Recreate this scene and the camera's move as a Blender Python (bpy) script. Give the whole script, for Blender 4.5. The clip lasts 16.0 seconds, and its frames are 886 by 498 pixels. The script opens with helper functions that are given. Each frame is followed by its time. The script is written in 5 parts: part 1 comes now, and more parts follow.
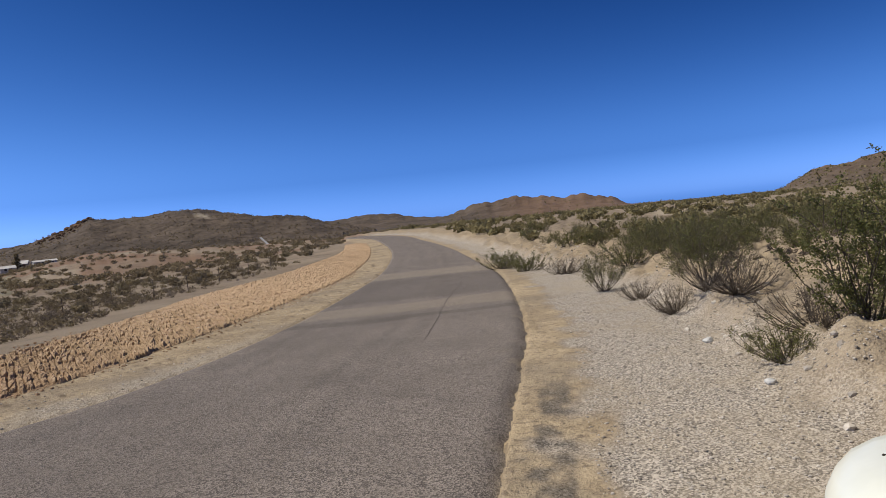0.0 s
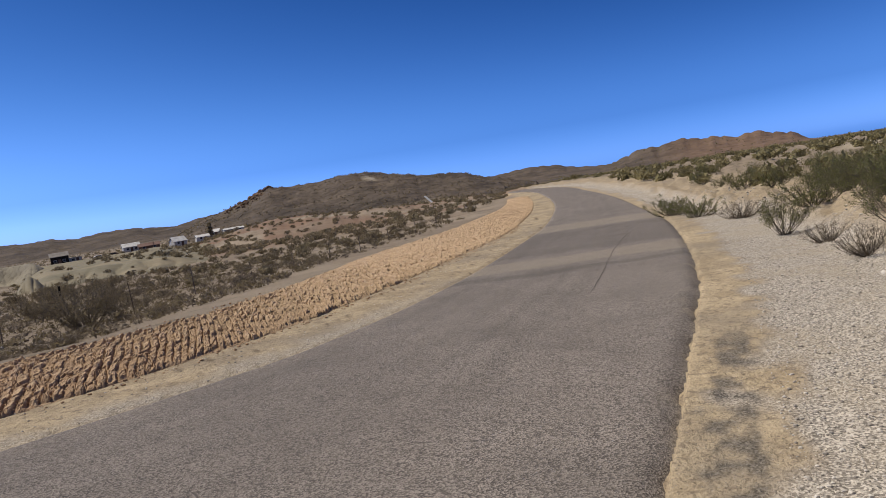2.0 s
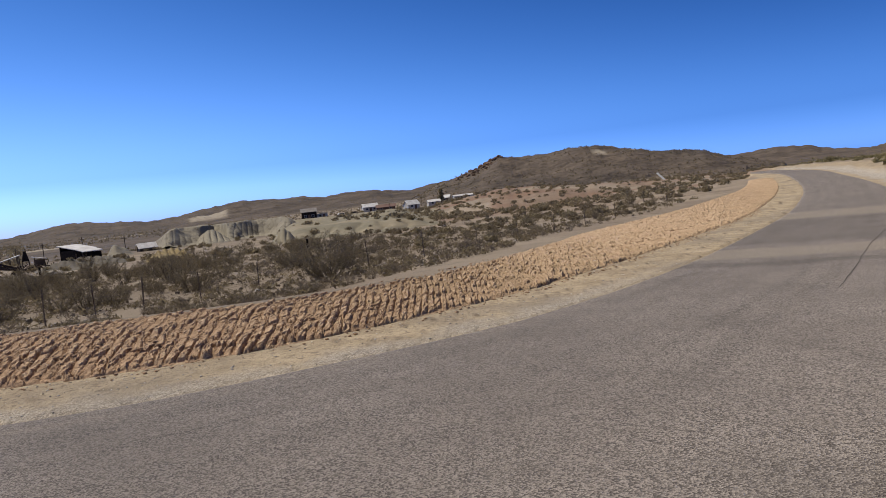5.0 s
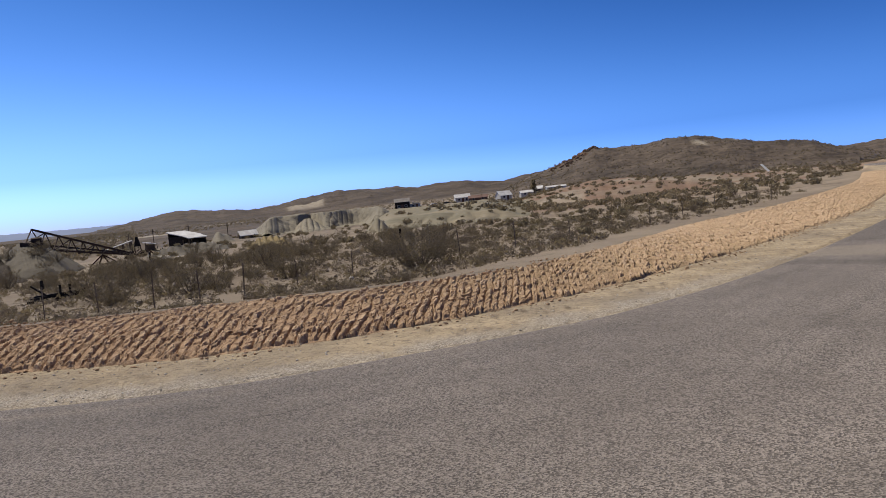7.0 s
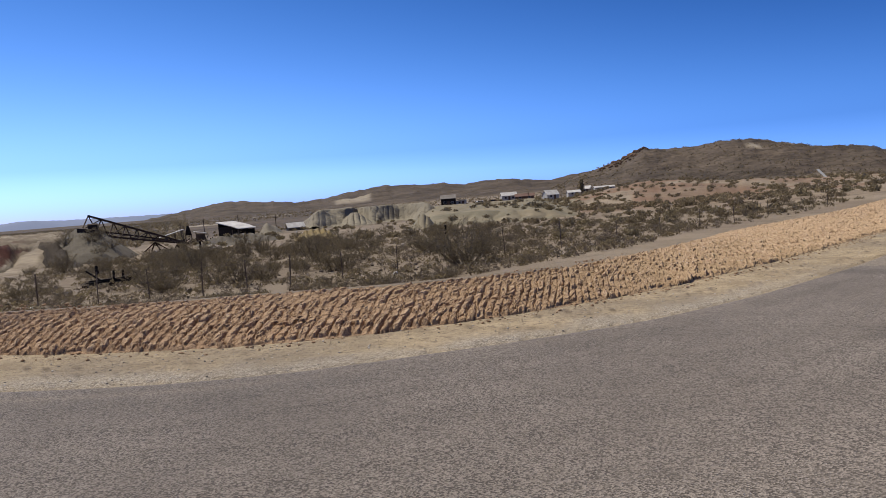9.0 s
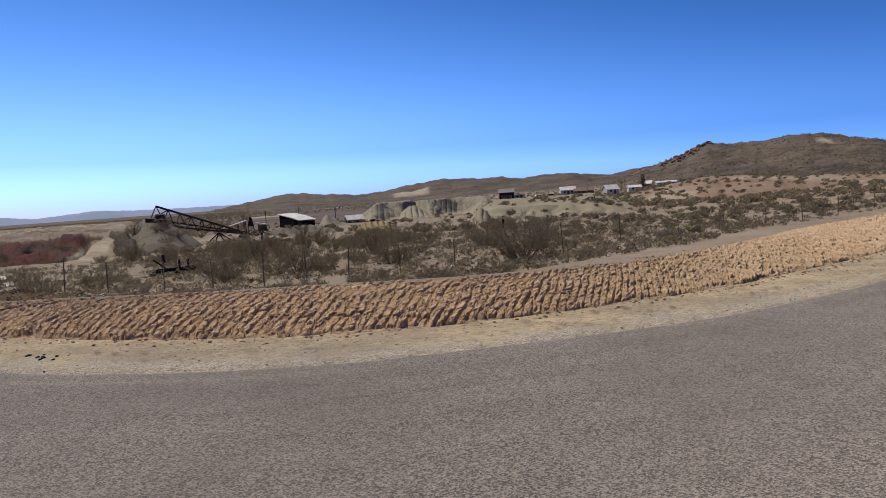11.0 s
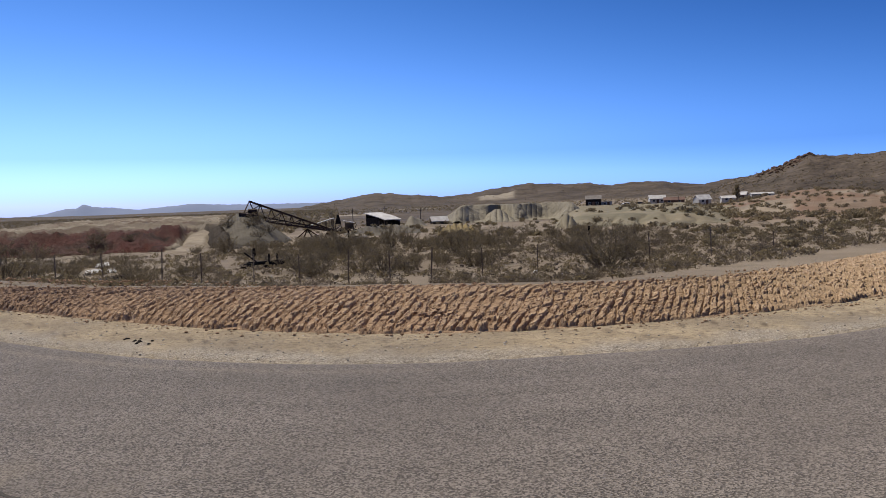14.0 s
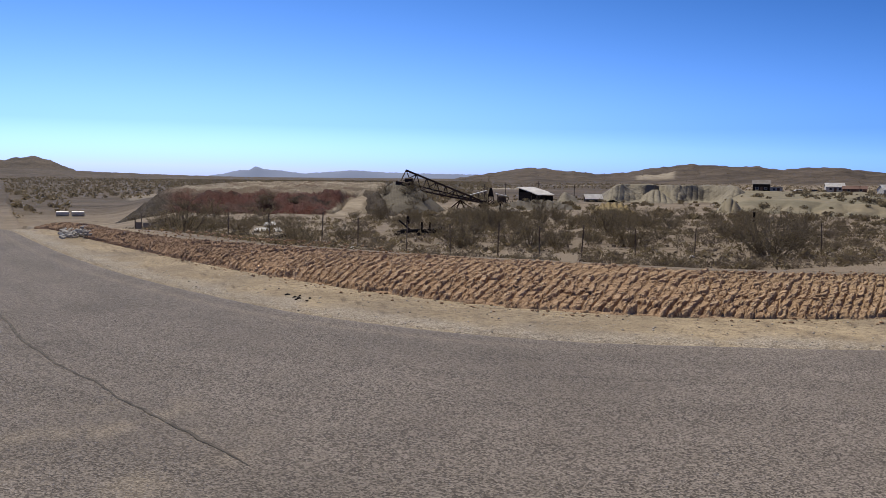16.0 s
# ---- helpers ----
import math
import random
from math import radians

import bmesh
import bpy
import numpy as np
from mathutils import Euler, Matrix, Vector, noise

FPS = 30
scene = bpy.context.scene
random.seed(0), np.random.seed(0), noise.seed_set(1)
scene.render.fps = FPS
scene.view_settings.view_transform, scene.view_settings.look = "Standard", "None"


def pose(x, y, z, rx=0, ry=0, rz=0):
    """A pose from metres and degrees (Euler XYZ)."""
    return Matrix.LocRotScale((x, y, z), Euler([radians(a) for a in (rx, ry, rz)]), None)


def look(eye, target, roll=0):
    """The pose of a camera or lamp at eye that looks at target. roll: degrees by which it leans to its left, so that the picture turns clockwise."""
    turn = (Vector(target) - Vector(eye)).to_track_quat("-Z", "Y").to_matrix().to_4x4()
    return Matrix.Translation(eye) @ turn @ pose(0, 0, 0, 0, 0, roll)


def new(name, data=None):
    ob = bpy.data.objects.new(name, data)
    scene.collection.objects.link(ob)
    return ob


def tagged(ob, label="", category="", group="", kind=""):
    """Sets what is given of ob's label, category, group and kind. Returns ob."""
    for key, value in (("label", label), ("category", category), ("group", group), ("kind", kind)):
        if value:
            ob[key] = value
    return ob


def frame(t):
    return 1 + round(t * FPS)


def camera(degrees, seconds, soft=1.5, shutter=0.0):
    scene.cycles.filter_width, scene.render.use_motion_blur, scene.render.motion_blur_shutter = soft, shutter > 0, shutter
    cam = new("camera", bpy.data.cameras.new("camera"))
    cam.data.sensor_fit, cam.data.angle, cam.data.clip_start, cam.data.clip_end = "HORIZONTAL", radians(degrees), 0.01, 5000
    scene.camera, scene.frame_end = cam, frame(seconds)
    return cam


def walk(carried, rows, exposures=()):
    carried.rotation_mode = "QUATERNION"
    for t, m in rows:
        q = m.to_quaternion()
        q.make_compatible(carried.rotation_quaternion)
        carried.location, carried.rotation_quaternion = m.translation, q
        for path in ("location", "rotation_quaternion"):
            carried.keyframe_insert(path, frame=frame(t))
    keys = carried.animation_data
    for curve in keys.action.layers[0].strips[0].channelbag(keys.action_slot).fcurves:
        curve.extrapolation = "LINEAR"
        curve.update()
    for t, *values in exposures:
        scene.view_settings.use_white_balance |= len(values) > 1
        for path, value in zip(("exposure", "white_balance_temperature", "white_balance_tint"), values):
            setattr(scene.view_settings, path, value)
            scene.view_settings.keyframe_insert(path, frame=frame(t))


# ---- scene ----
import functools
# The camera stands at a man's eye height on the outside of a road bend and pans left.
EYE = 1.7
LENS = 60.3
TURNS = [  # seconds, yaw to the left, pitch, roll
    (0.0, -0.03, -2.52, -5.92),
    (0.5, 5.33, -2.77, -6.64),
    (1.0, 11.35, -2.95, -8.23),
    (1.5, 13.34, -3.63, -9.61),
    (2.0, 12.56, -4.36, -9.25),
    (2.5, 14.42, -4.69, -8.00),
    (3.0, 19.43, -4.26, -7.49),
    (3.5, 24.01, -3.92, -7.58),
    (4.0, 26.84, -4.00, -6.92),
    (4.5, 28.22, -4.23, -6.68),
    (5.0, 29.40, -4.14, -6.39),
    (7.5, 37.13, -4.12, -5.76),
    (8.0, 37.29, -4.13, -5.37),
    (8.5, 38.30, -4.04, -5.25),
    (9.0, 39.69, -4.00, -4.53),
    (9.5, 40.34, -4.19, -4.84),
    (12.0, 45.62, -3.76, -3.22),
    (12.5, 45.34, -3.15, -2.93),
    (13.0, 45.31, -2.93, -2.06),
    (13.5, 46.35, -3.27, -1.65),
    (14.0, 50.26, -3.58, -2.16),
    (14.5, 53.45, -3.65, -2.32),
    (15.0, 56.36, -4.58, -1.64),
    (15.5, 59.17, -5.13, -0.88),
    (16.0, 61.55, -5.35, 0.48),
]


def stance(yaw, pitch, roll):
    y, p = radians(yaw), radians(pitch)
    ahead = Vector((-math.sin(y) * math.cos(p), math.cos(y) * math.cos(p), math.sin(p)))
    eye = Vector((0, 0, EYE))
    return look(eye, eye + ahead, roll)


cam = camera(LENS, 16.0, soft=0.5)
walk(cam, [(t, stance(y, p, r)) for t, y, p, r in TURNS], [(0.0, -0.14), (1.5, -0.08), (3.5, 0.05), (8.0, 0.05), (14.0, 0.03), (16.0, 0.0)])

# ---- sky and sun ----
SUN_AZ, SUN_EL = 86.0, 52.0     # to the left of the first heading, above the horizon
world = bpy.data.worlds.new("desert_sky")
scene.world = world
world.use_nodes = True
wt = world.node_tree
sky = wt.nodes.new("ShaderNodeTexSky")
sky.sky_type = "NISHITA"
sky.sun_disc = False
sky.sun_elevation = radians(SUN_EL)
sky.sun_rotation = radians(-SUN_AZ)
sky.altitude = 1200
sky.air_density = 0.8
sky.dust_density = 0.5
sky.ozone_density = 2.0


def sky_math(op, a, b):
    m = wt.nodes.new("ShaderNodeMath")
    m.operation = op
    for sock, v in zip(m.inputs, (a, b)):
        if isinstance(v, float):
            sock.default_value = v
        else:
            wt.links.new(v, sock)
    return m.outputs[0]


# the deep blue of thin dry desert air: the sky's own gradient, steeper in red than in blue
split = wt.nodes.new("ShaderNodeSeparateColor")
join = wt.nodes.new("ShaderNodeCombineColor")
wt.links.new(sky.outputs[0], split.inputs[0])
b_ = sky_math("MINIMUM", sky_math("MULTIPLY", split.outputs[2], 0.05), 0.6)
r_ = sky_math("MINIMUM", sky_math("MULTIPLY", split.outputs[0], 0.05), 0.45)
haze = sky_math("MAXIMUM", sky_math("SUBTRACT", r_, sky_math("MULTIPLY", b_, 0.6)), 0.0)
away = sky_math("MINIMUM", sky_math("MAXIMUM", sky_math("MULTIPLY", sky_math("SUBTRACT", 0.45, r_), 6.7), 0.0), 1.0)
b_ = sky_math("ADD", b_, sky_math("MULTIPLY", sky_math("MULTIPLY", haze, 0.75), away))     # pale haze low over the horizon
dusty = sky_math("MULTIPLY", sky_math("POWER", r_, 6.0), 480.0)
for k, (gain, power, dust) in enumerate(((66.0, 3.92, 1.0), (60.0, 2.85, 0.66), (82.0, 2.16, 0.1))):
    v = sky_math("MULTIPLY", sky_math("POWER", b_, power), gain)
    wt.links.new(sky_math("ADD", v, sky_math("MULTIPLY", dusty, dust)), join.inputs[k])
wt.links.new(join.outputs[0], wt.nodes["Background"].inputs[0])
wt.nodes["Background"].inputs[1].default_value = 0.106
sun = new("sun", bpy.data.lights.new("sun", "SUN"))
sun.data.energy = 5.0
sun.data.angle = radians(0.53)
sun.data.color = (1.0, 0.92, 0.80)
sa, se = radians(SUN_AZ), radians(SUN_EL)
sun.matrix_world = look((0, 0, 50), Vector((0, 0, 50)) - Vector((-math.sin(sa) * math.cos(se), math.cos(sa) * math.cos(se), math.sin(se))))
scene.view_settings.exposure = 0.0


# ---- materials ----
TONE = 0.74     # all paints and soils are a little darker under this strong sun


class Nodes:
    """A small builder for node materials."""

    def __init__(self, name, rough=0.9, metal=0.0):
        self.m = bpy.data.materials.new(name)
        self.m.use_nodes = True
        self.t = self.m.node_tree
        self.b = self.t.nodes["Principled BSDF"]
        self.b.inputs["Roughness"].default_value = rough
        self.b.inputs["Metallic"].default_value = metal
        self.b.inputs["Specular IOR Level"].default_value = 0.25 if rough < 0.84 else 0.1
        self.b.inputs["Diffuse Roughness"].default_value = 0.0
        self.geo = self.t.nodes.new("ShaderNodeNewGeometry")
        self.pos = self.geo.outputs["Position"]

    def put(self, sock, v):
        if hasattr(v, "links"):
            self.t.links.new(v, sock)
        elif isinstance(v, tuple):
            sock.default_value = (*v, 1.0) if len(v) == 3 and sock.type == "RGBA" else v
        else:
            sock.default_value = v

    def noise(self, scale, detail=4.0, rough=0.6, at=None, dist=0.0):
        n = self.t.nodes.new("ShaderNodeTexNoise")
        self.t.links.new(at or self.pos, n.inputs["Vector"])
        n.inputs["Scale"].default_value, n.inputs["Detail"].default_value = scale, detail
        n.inputs["Roughness"].default_value, n.inputs["Distortion"].default_value = rough, dist
        return n.outputs["Fac"]

    def cells(self, scale, at=None, feature="F1", out="Distance"):
        n = self.t.nodes.new("ShaderNodeTexVoronoi")
        n.feature = feature
        self.t.links.new(at or self.pos, n.inputs["Vector"])
        n.inputs["Scale"].default_value = scale
        return n.outputs[out]

    def step(self, v, lo, hi, a=0.0, b=1.0):
        n = self.t.nodes.new("ShaderNodeMapRange")
        n.interpolation_type = "SMOOTHSTEP"
        self.put(n.inputs[0], v)
        for k, q in zip((1, 2, 3, 4), (lo, hi, a, b)):
            n.inputs[k].default_value = q
        return n.outputs[0]

    def math(self, op, a, b=0.0):
        n = self.t.nodes.new("ShaderNodeMath")
        n.operation = op
        self.put(n.inputs[0], a)
        self.put(n.inputs[1], b)
        return n.outputs[0]

    def mix(self, f, a, b, blend="MIX"):
        n = self.t.nodes.new("ShaderNodeMix")
        n.data_type, n.blend_type = "RGBA", blend
        self.put(n.inputs[0], f)
        self.put(n.inputs[6], a)
        self.put(n.inputs[7], b)
        return n.outputs[2]

    def attr(self, name):
        n = self.t.nodes.new("ShaderNodeAttribute")
        n.attribute_name = name
        return n.outputs["Fac"]

    def random(self):
        n = self.t.nodes.new("ShaderNodeObjectInfo")
        return n.outputs["Random"]

    def scaled(self, x, y, z):
        n = self.t.nodes.new("ShaderNodeVectorMath")
        n.operation = "MULTIPLY"
        self.t.links.new(self.pos, n.inputs[0])
        n.inputs[1].default_value = (x, y, z)
        return n.outputs[0]

    def bump(self, h, strength, distance):
        n = self.t.nodes.new("ShaderNodeBump")
        n.inputs["Strength"].default_value, n.inputs["Distance"].default_value = strength, distance
        self.put(n.inputs["Height"], h)
        last = self.b.inputs["Normal"].links
        if last:
            self.t.links.new(last[0].from_socket, n.inputs["Normal"])
        self.t.links.new(n.outputs[0], self.b.inputs["Normal"])

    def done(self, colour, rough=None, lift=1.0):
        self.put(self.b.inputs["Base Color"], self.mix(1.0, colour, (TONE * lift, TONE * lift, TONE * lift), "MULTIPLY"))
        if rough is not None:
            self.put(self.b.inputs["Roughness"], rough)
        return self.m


def dull(name, a, b, scale, rough=0.9, metal=0.0, grain=None, relief=0.0):
    """Two tones in patches, with a finer grain over them."""
    n = Nodes(name, rough, metal)
    c = n.mix(n.step(n.noise(scale), 0.35, 0.65), a, b)
    g = n.noise(grain or scale * 9, 3.0)
    c = n.mix(0.45, c, n.mix(g, (0.25, 0.25, 0.25), (0.78, 0.78, 0.78)), "OVERLAY")
    if relief:
        n.bump(g, 0.6, relief)
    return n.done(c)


# desert ground: pale grit on the flats, brown stony soil on the hills, with tan sand and grey gravel by the road
n = Nodes("desert_soil")
flat = n.mix(n.step(n.noise(0.12, 5.0), 0.35, 0.68), (0.275, 0.22, 0.16), (0.37, 0.305, 0.225))
flat = n.mix(n.step(n.noise(0.6, 5.0), 0.52, 0.70), flat, (0.205, 0.17, 0.12))
stones = n.step(n.cells(9.0), 0.10, 0.22, 1.0, 0.0)
flat = n.mix(n.math("MULTIPLY", stones, n.step(n.noise(2.0), 0.5, 0.62)), flat, (0.17, 0.14, 0.115))
hill = n.mix(n.step(n.noise(0.014, 7.0, 0.72), 0.40, 0.58), (0.094, 0.076, 0.059), (0.155, 0.122, 0.092))
hill = n.mix(n.step(n.noise(0.16, 4.0), 0.50, 0.66), hill, (0.108, 0.085, 0.067))
hill = n.mix(n.step(n.cells(0.22), 0.16, 0.34, 0.40, 0.0), hill, (0.082, 0.068, 0.050))
hill = n.mix(n.step(n.noise(0.45, 4.0), 0.50, 0.66, 0.0, 0.5), hill, (0.185, 0.145, 0.112))
soil = n.mix(n.attr("hill"), flat, hill)
soil = n.mix(n.attr("red"), soil, n.mix(n.noise(0.02, 5.0), (0.23, 0.135, 0.085), (0.30, 0.19, 0.125)))
soil = n.mix(n.attr("pale"), soil, (0.42, 0.36, 0.27))
grit = n.noise(34.0, 3.0, 0.7)
sand = n.mix(n.step(n.noise(1.1, 6.0, 0.7), 0.35, 0.65), (0.43, 0.34, 0.22), (0.61, 0.49, 0.32))
sand = n.mix(n.step(n.noise(0.35, 4.0), 0.45, 0.70), sand, (0.38, 0.315, 0.225))
sand = n.mix(n.step(n.noise(11.0, 5.0, 0.75), 0.50, 0.62, 0.0, 0.75), sand, (0.24, 0.19, 0.135))
sand = n.mix(n.step(n.cells(26.0), 0.12, 0.2, 0.75, 0.0), sand, n.mix(n.cells(26.0, out="Color"), (0.12, 0.10, 0.08), (0.52, 0.46, 0.37)))
sand = n.mix(n.attr("rut"), sand, (0.20, 0.155, 0.105))
soil = n.mix(n.attr("sand"), soil, sand)
chip = n.step(n.cells(70.0, out="Color"), 0.20, 0.80)
gravel = n.mix(0.66, (0.47, 0.415, 0.335), n.mix(chip, (0.13, 0.115, 0.097), (0.84, 0.755, 0.635)))
gravel = n.mix(n.math("MULTIPLY", n.step(n.cells(38.0), 0.12, 0.3, 0.8, 0.0), n.step(n.cells(38.0, out="Color"), 0.5, 0.62)), gravel, (0.15, 0.13, 0.11))
gravel = n.mix(n.step(n.noise(0.8, 4.0), 0.42, 0.66, 0.0, 0.5), gravel, (0.46, 0.385, 0.275))
soil = n.mix(n.attr("gravel"), soil, gravel)
soil = n.mix(n.attr("oldtar"), soil, n.mix(chip, (0.09, 0.08, 0.068), (0.24, 0.215, 0.18)))
soil = n.mix(0.4, soil, n.mix(grit, (0.2, 0.2, 0.2), (0.8, 0.8, 0.8)), "OVERLAY")
n.bump(n.math("MULTIPLY", n.noise(0.022, 5.0, 0.55), n.attr("hill")), 0.8, 18.0)
n.bump(n.noise(3.0, 6.0, 0.7), 0.8, 0.12)
n.bump(grit, 0.8, 0.025)
n.b.inputs["Diffuse Roughness"].default_value = 0.35
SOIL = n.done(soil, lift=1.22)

# worn chip-seal asphalt
n = Nodes("worn_asphalt", 0.85)
chips = n.step(n.cells(86.0, out="Color"), 0.2, 0.8)
fine = n.noise(150.0, 2.0, 0.6)
tar = n.mix(chips, (0.065, 0.056, 0.050), (0.41, 0.358, 0.308))
tar = n.mix(0.25, tar, n.mix(fine, (0.06, 0.052, 0.046), (0.40, 0.35, 0.30)))
pits = n.math("MULTIPLY", n.step(n.cells(52.0), 0.10, 0.26, 1.0, 0.0), n.step(n.cells(52.0, out="Color"), 0.45, 0.6))
tar = n.mix(n.math("MULTIPLY", pits, 0.85), tar, (0.042, 0.036, 0.031))
specks = n.math("MULTIPLY", n.step(n.cells(23.0), 0.10, 0.20, 1.0, 0.0), n.step(n.cells(23.0, out="Color"), 0.72, 0.80))
tar = n.mix(n.math("MULTIPLY", specks, 0.7), tar, (0.52, 0.47, 0.40))
tar = n.mix(n.step(n.noise(0.45, 6.0, 0.65), 0.38, 0.66, 0.0, 0.38), tar, (0.15, 0.13, 0.112))
tar = n.mix(n.step(n.noise(2.6, 5.0, 0.7), 0.50, 0.72, 0.0, 0.30), tar, (0.27, 0.236, 0.197))
tar = n.mix(n.step(n.noise(7.0, 4.0, 0.7), 0.55, 0.75, 0.0, 0.28), tar, (0.10, 0.087, 0.075))
tar = n.mix(n.attr("wheel"), tar, n.mix(chips, (0.055, 0.048, 0.042), (0.29, 0.255, 0.218)))
tar = n.mix(n.attr("dust"), tar, n.mix(chips, (0.21, 0.177, 0.138), (0.42, 0.36, 0.283)))
tar = n.mix(n.attr("tar"), tar, (0.060, 0.054, 0.050))
n.bump(n.cells(86.0), 1.0, 0.006)
n.bump(n.noise(0.9, 3.0), 0.3, 0.03)
n.b.inputs["Diffuse Roughness"].default_value = 0.45     # rough chips throw the light back towards the sun
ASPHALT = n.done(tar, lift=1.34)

# churned orange earth of the roadside strip
n = Nodes("churned_earth")
e = n.mix(n.step(n.noise(0.35, 4.0), 0.35, 0.65), (0.42, 0.276, 0.166), (0.56, 0.385, 0.242))
e = n.mix(n.attr("sandy"), e, n.mix(n.step(n.noise(1.6, 5.0), 0.4, 0.65), (0.46, 0.335, 0.203), (0.57, 0.42, 0.262)))
# lump tops painted paler, so the gaps look shaded beside them
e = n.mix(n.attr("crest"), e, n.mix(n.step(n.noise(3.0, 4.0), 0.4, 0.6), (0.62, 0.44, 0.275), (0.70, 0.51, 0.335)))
e = n.mix(n.attr("umber"), e, n.mix(n.noise(6.0, 4.0), (0.19, 0.115, 0.08), (0.37, 0.24, 0.165)))
e = n.mix(n.step(n.noise(7.0, 4.0), 0.55, 0.7, 0.0, 0.5), e, (0.22, 0.135, 0.09))
e = n.mix(0.55, e, n.mix(n.step(n.noise(32.0, 4.0, 0.7), 0.3, 0.7), (0.2, 0.2, 0.2), (0.8, 0.8, 0.8)), "OVERLAY")
n.bump(n.noise(22.0, 5.0, 0.75), 1.0, 0.03)
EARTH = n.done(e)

# air haze painted in: bluish base colour plus a pale blue glow
n = Nodes("painted_haze", 1.0)
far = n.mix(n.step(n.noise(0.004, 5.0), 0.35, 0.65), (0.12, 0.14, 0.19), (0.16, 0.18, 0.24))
HAZE_GLOW = n.done(far)
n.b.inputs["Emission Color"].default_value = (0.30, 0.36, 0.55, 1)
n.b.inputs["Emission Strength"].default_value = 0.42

# ---- the lie of the land ----
rng = np.random.default_rng(7)


def spline(points, count=1200):
    """A smooth line through a few points, evenly stepped."""
    p = np.array(points, float)
    p = np.vstack([2 * p[0] - p[1], p, 2 * p[-1] - p[-2]])
    out = []
    for i in range(1, len(p) - 2):
        u = np.linspace(0, 1, 40, endpoint=False)[:, None]
        a, b, c, d = p[i - 1:i + 3]
        out.append(0.5 * (2 * b + (c - a) * u + (2 * a - 5 * b + 4 * c - d) * u**2 + (3 * b - a - 3 * c + d) * u**3))
    out = np.vstack(out + [p[-2:-1]])
    s = np.r_[0, np.cumsum(np.linalg.norm(np.diff(out, axis=0), axis=1))]
    t = np.linspace(0, s[-1], count)
    return np.stack([np.interp(t, s, out[:, k]) for k in range(out.shape[1])], 1)


LEFT_EDGE = spline([(-60, -3.5), (-40, -1.9), (-24, -0.1), (-15.2, 1.25), (-10.2, 2.6), (-8, 3.65), (-6.5, 4.9), (-5.45, 6.5), (-4.7, 7.9), (-4.05, 9.6),
                    (-3.5, 13), (-3.25, 18.6), (-3.35, 30), (-3.6, 48), (-4.4, 65), (-6.7, 88), (-11, 118), (-20, 150)])
RIGHT_EDGE = spline([(-60, -10.2), (-40, -8.6), (-24, -6.9), (-15, -5.6), (-9, -4), (-5, -2.5), (-2.4, -0.8), (-0.9, 1.3), (-0.1, 3.2), (0.17, 4.45), (0.4, 6.05), (0.82, 8.9),
                     (1.2, 12.1), (1.7, 19.8), (2.15, 32), (1.8, 46), (0.5, 65), (-2, 88), (-6, 118), (-15, 152)])
STRIP_OUT = spline([(-60, 0), (-40, 0.6), (-28.6, 1.6), (-21, 3.2), (-18, 5.2), (-15.2, 7.3), (-12.9, 9.7), (-10.5, 12.2), (-9.2, 16), (-10, 24), (-12, 38), (-10.6, 55), (-10.4, 78), (-14, 110)])


def smooth(v, lo, hi):
    t = np.clip((v - lo) / (hi - lo), 0, 1)
    return t * t * (3 - 2 * t)


def beyond(line, x, y):
    """Distance to a line, counted positive on its left as one walks along it."""
    p = np.stack([np.ravel(x), np.ravel(y)], 1)
    tang = np.gradient(line, axis=0)
    out = np.empty(len(p))
    far = (p**2).sum(1) > 170**2
    for some, every in ((np.flatnonzero(far), 100), (np.flatnonzero(~far), 2)):
        coarse, tc = line[::every], tang[::every]
        for i in range(0, len(some), 20000):
            j = some[i:i + 20000]
            q = p[j]
            k = ((coarse**2).sum(1)[None] - 2 * q @ coarse.T).argmin(1)
            v = q - coarse[k]
            side = tc[k, 0] * v[:, 1] - tc[k, 1] * v[:, 0]
            out[j] = np.sign(side) * np.linalg.norm(v, axis=1)
    return out.reshape(np.shape(x))


@functools.lru_cache(None)
def wave_set(seed):
    r = np.random.default_rng(seed)
    return [(math.cos(a), math.sin(a), ph, f) for a, ph, f in [(r.uniform(0, 6.28), r.uniform(0, 6.28), r.uniform(0.6, 1.6)) for k in range(7)]]


def wave(x, y, size, seed):
    """Smooth random waves of a given size, between about -1 and 1."""
    z = 0.0
    for k, (ca, sa, ph, f) in enumerate(wave_set(seed)):
        f = f * 6.2832 / size
        z = z + np.sin(x * (ca * f) + y * (sa * f) + ph + 1.3 * np.sin(x * (sa * f * 0.6) - y * (ca * f * 0.6) + k))
    return z / 4.5


def fractal(x, y, size, seed, octaves=4, gain=0.5):
    return sum(gain**k * wave(x, y, size / 2**k, seed + 11 * k) for k in range(octaves))


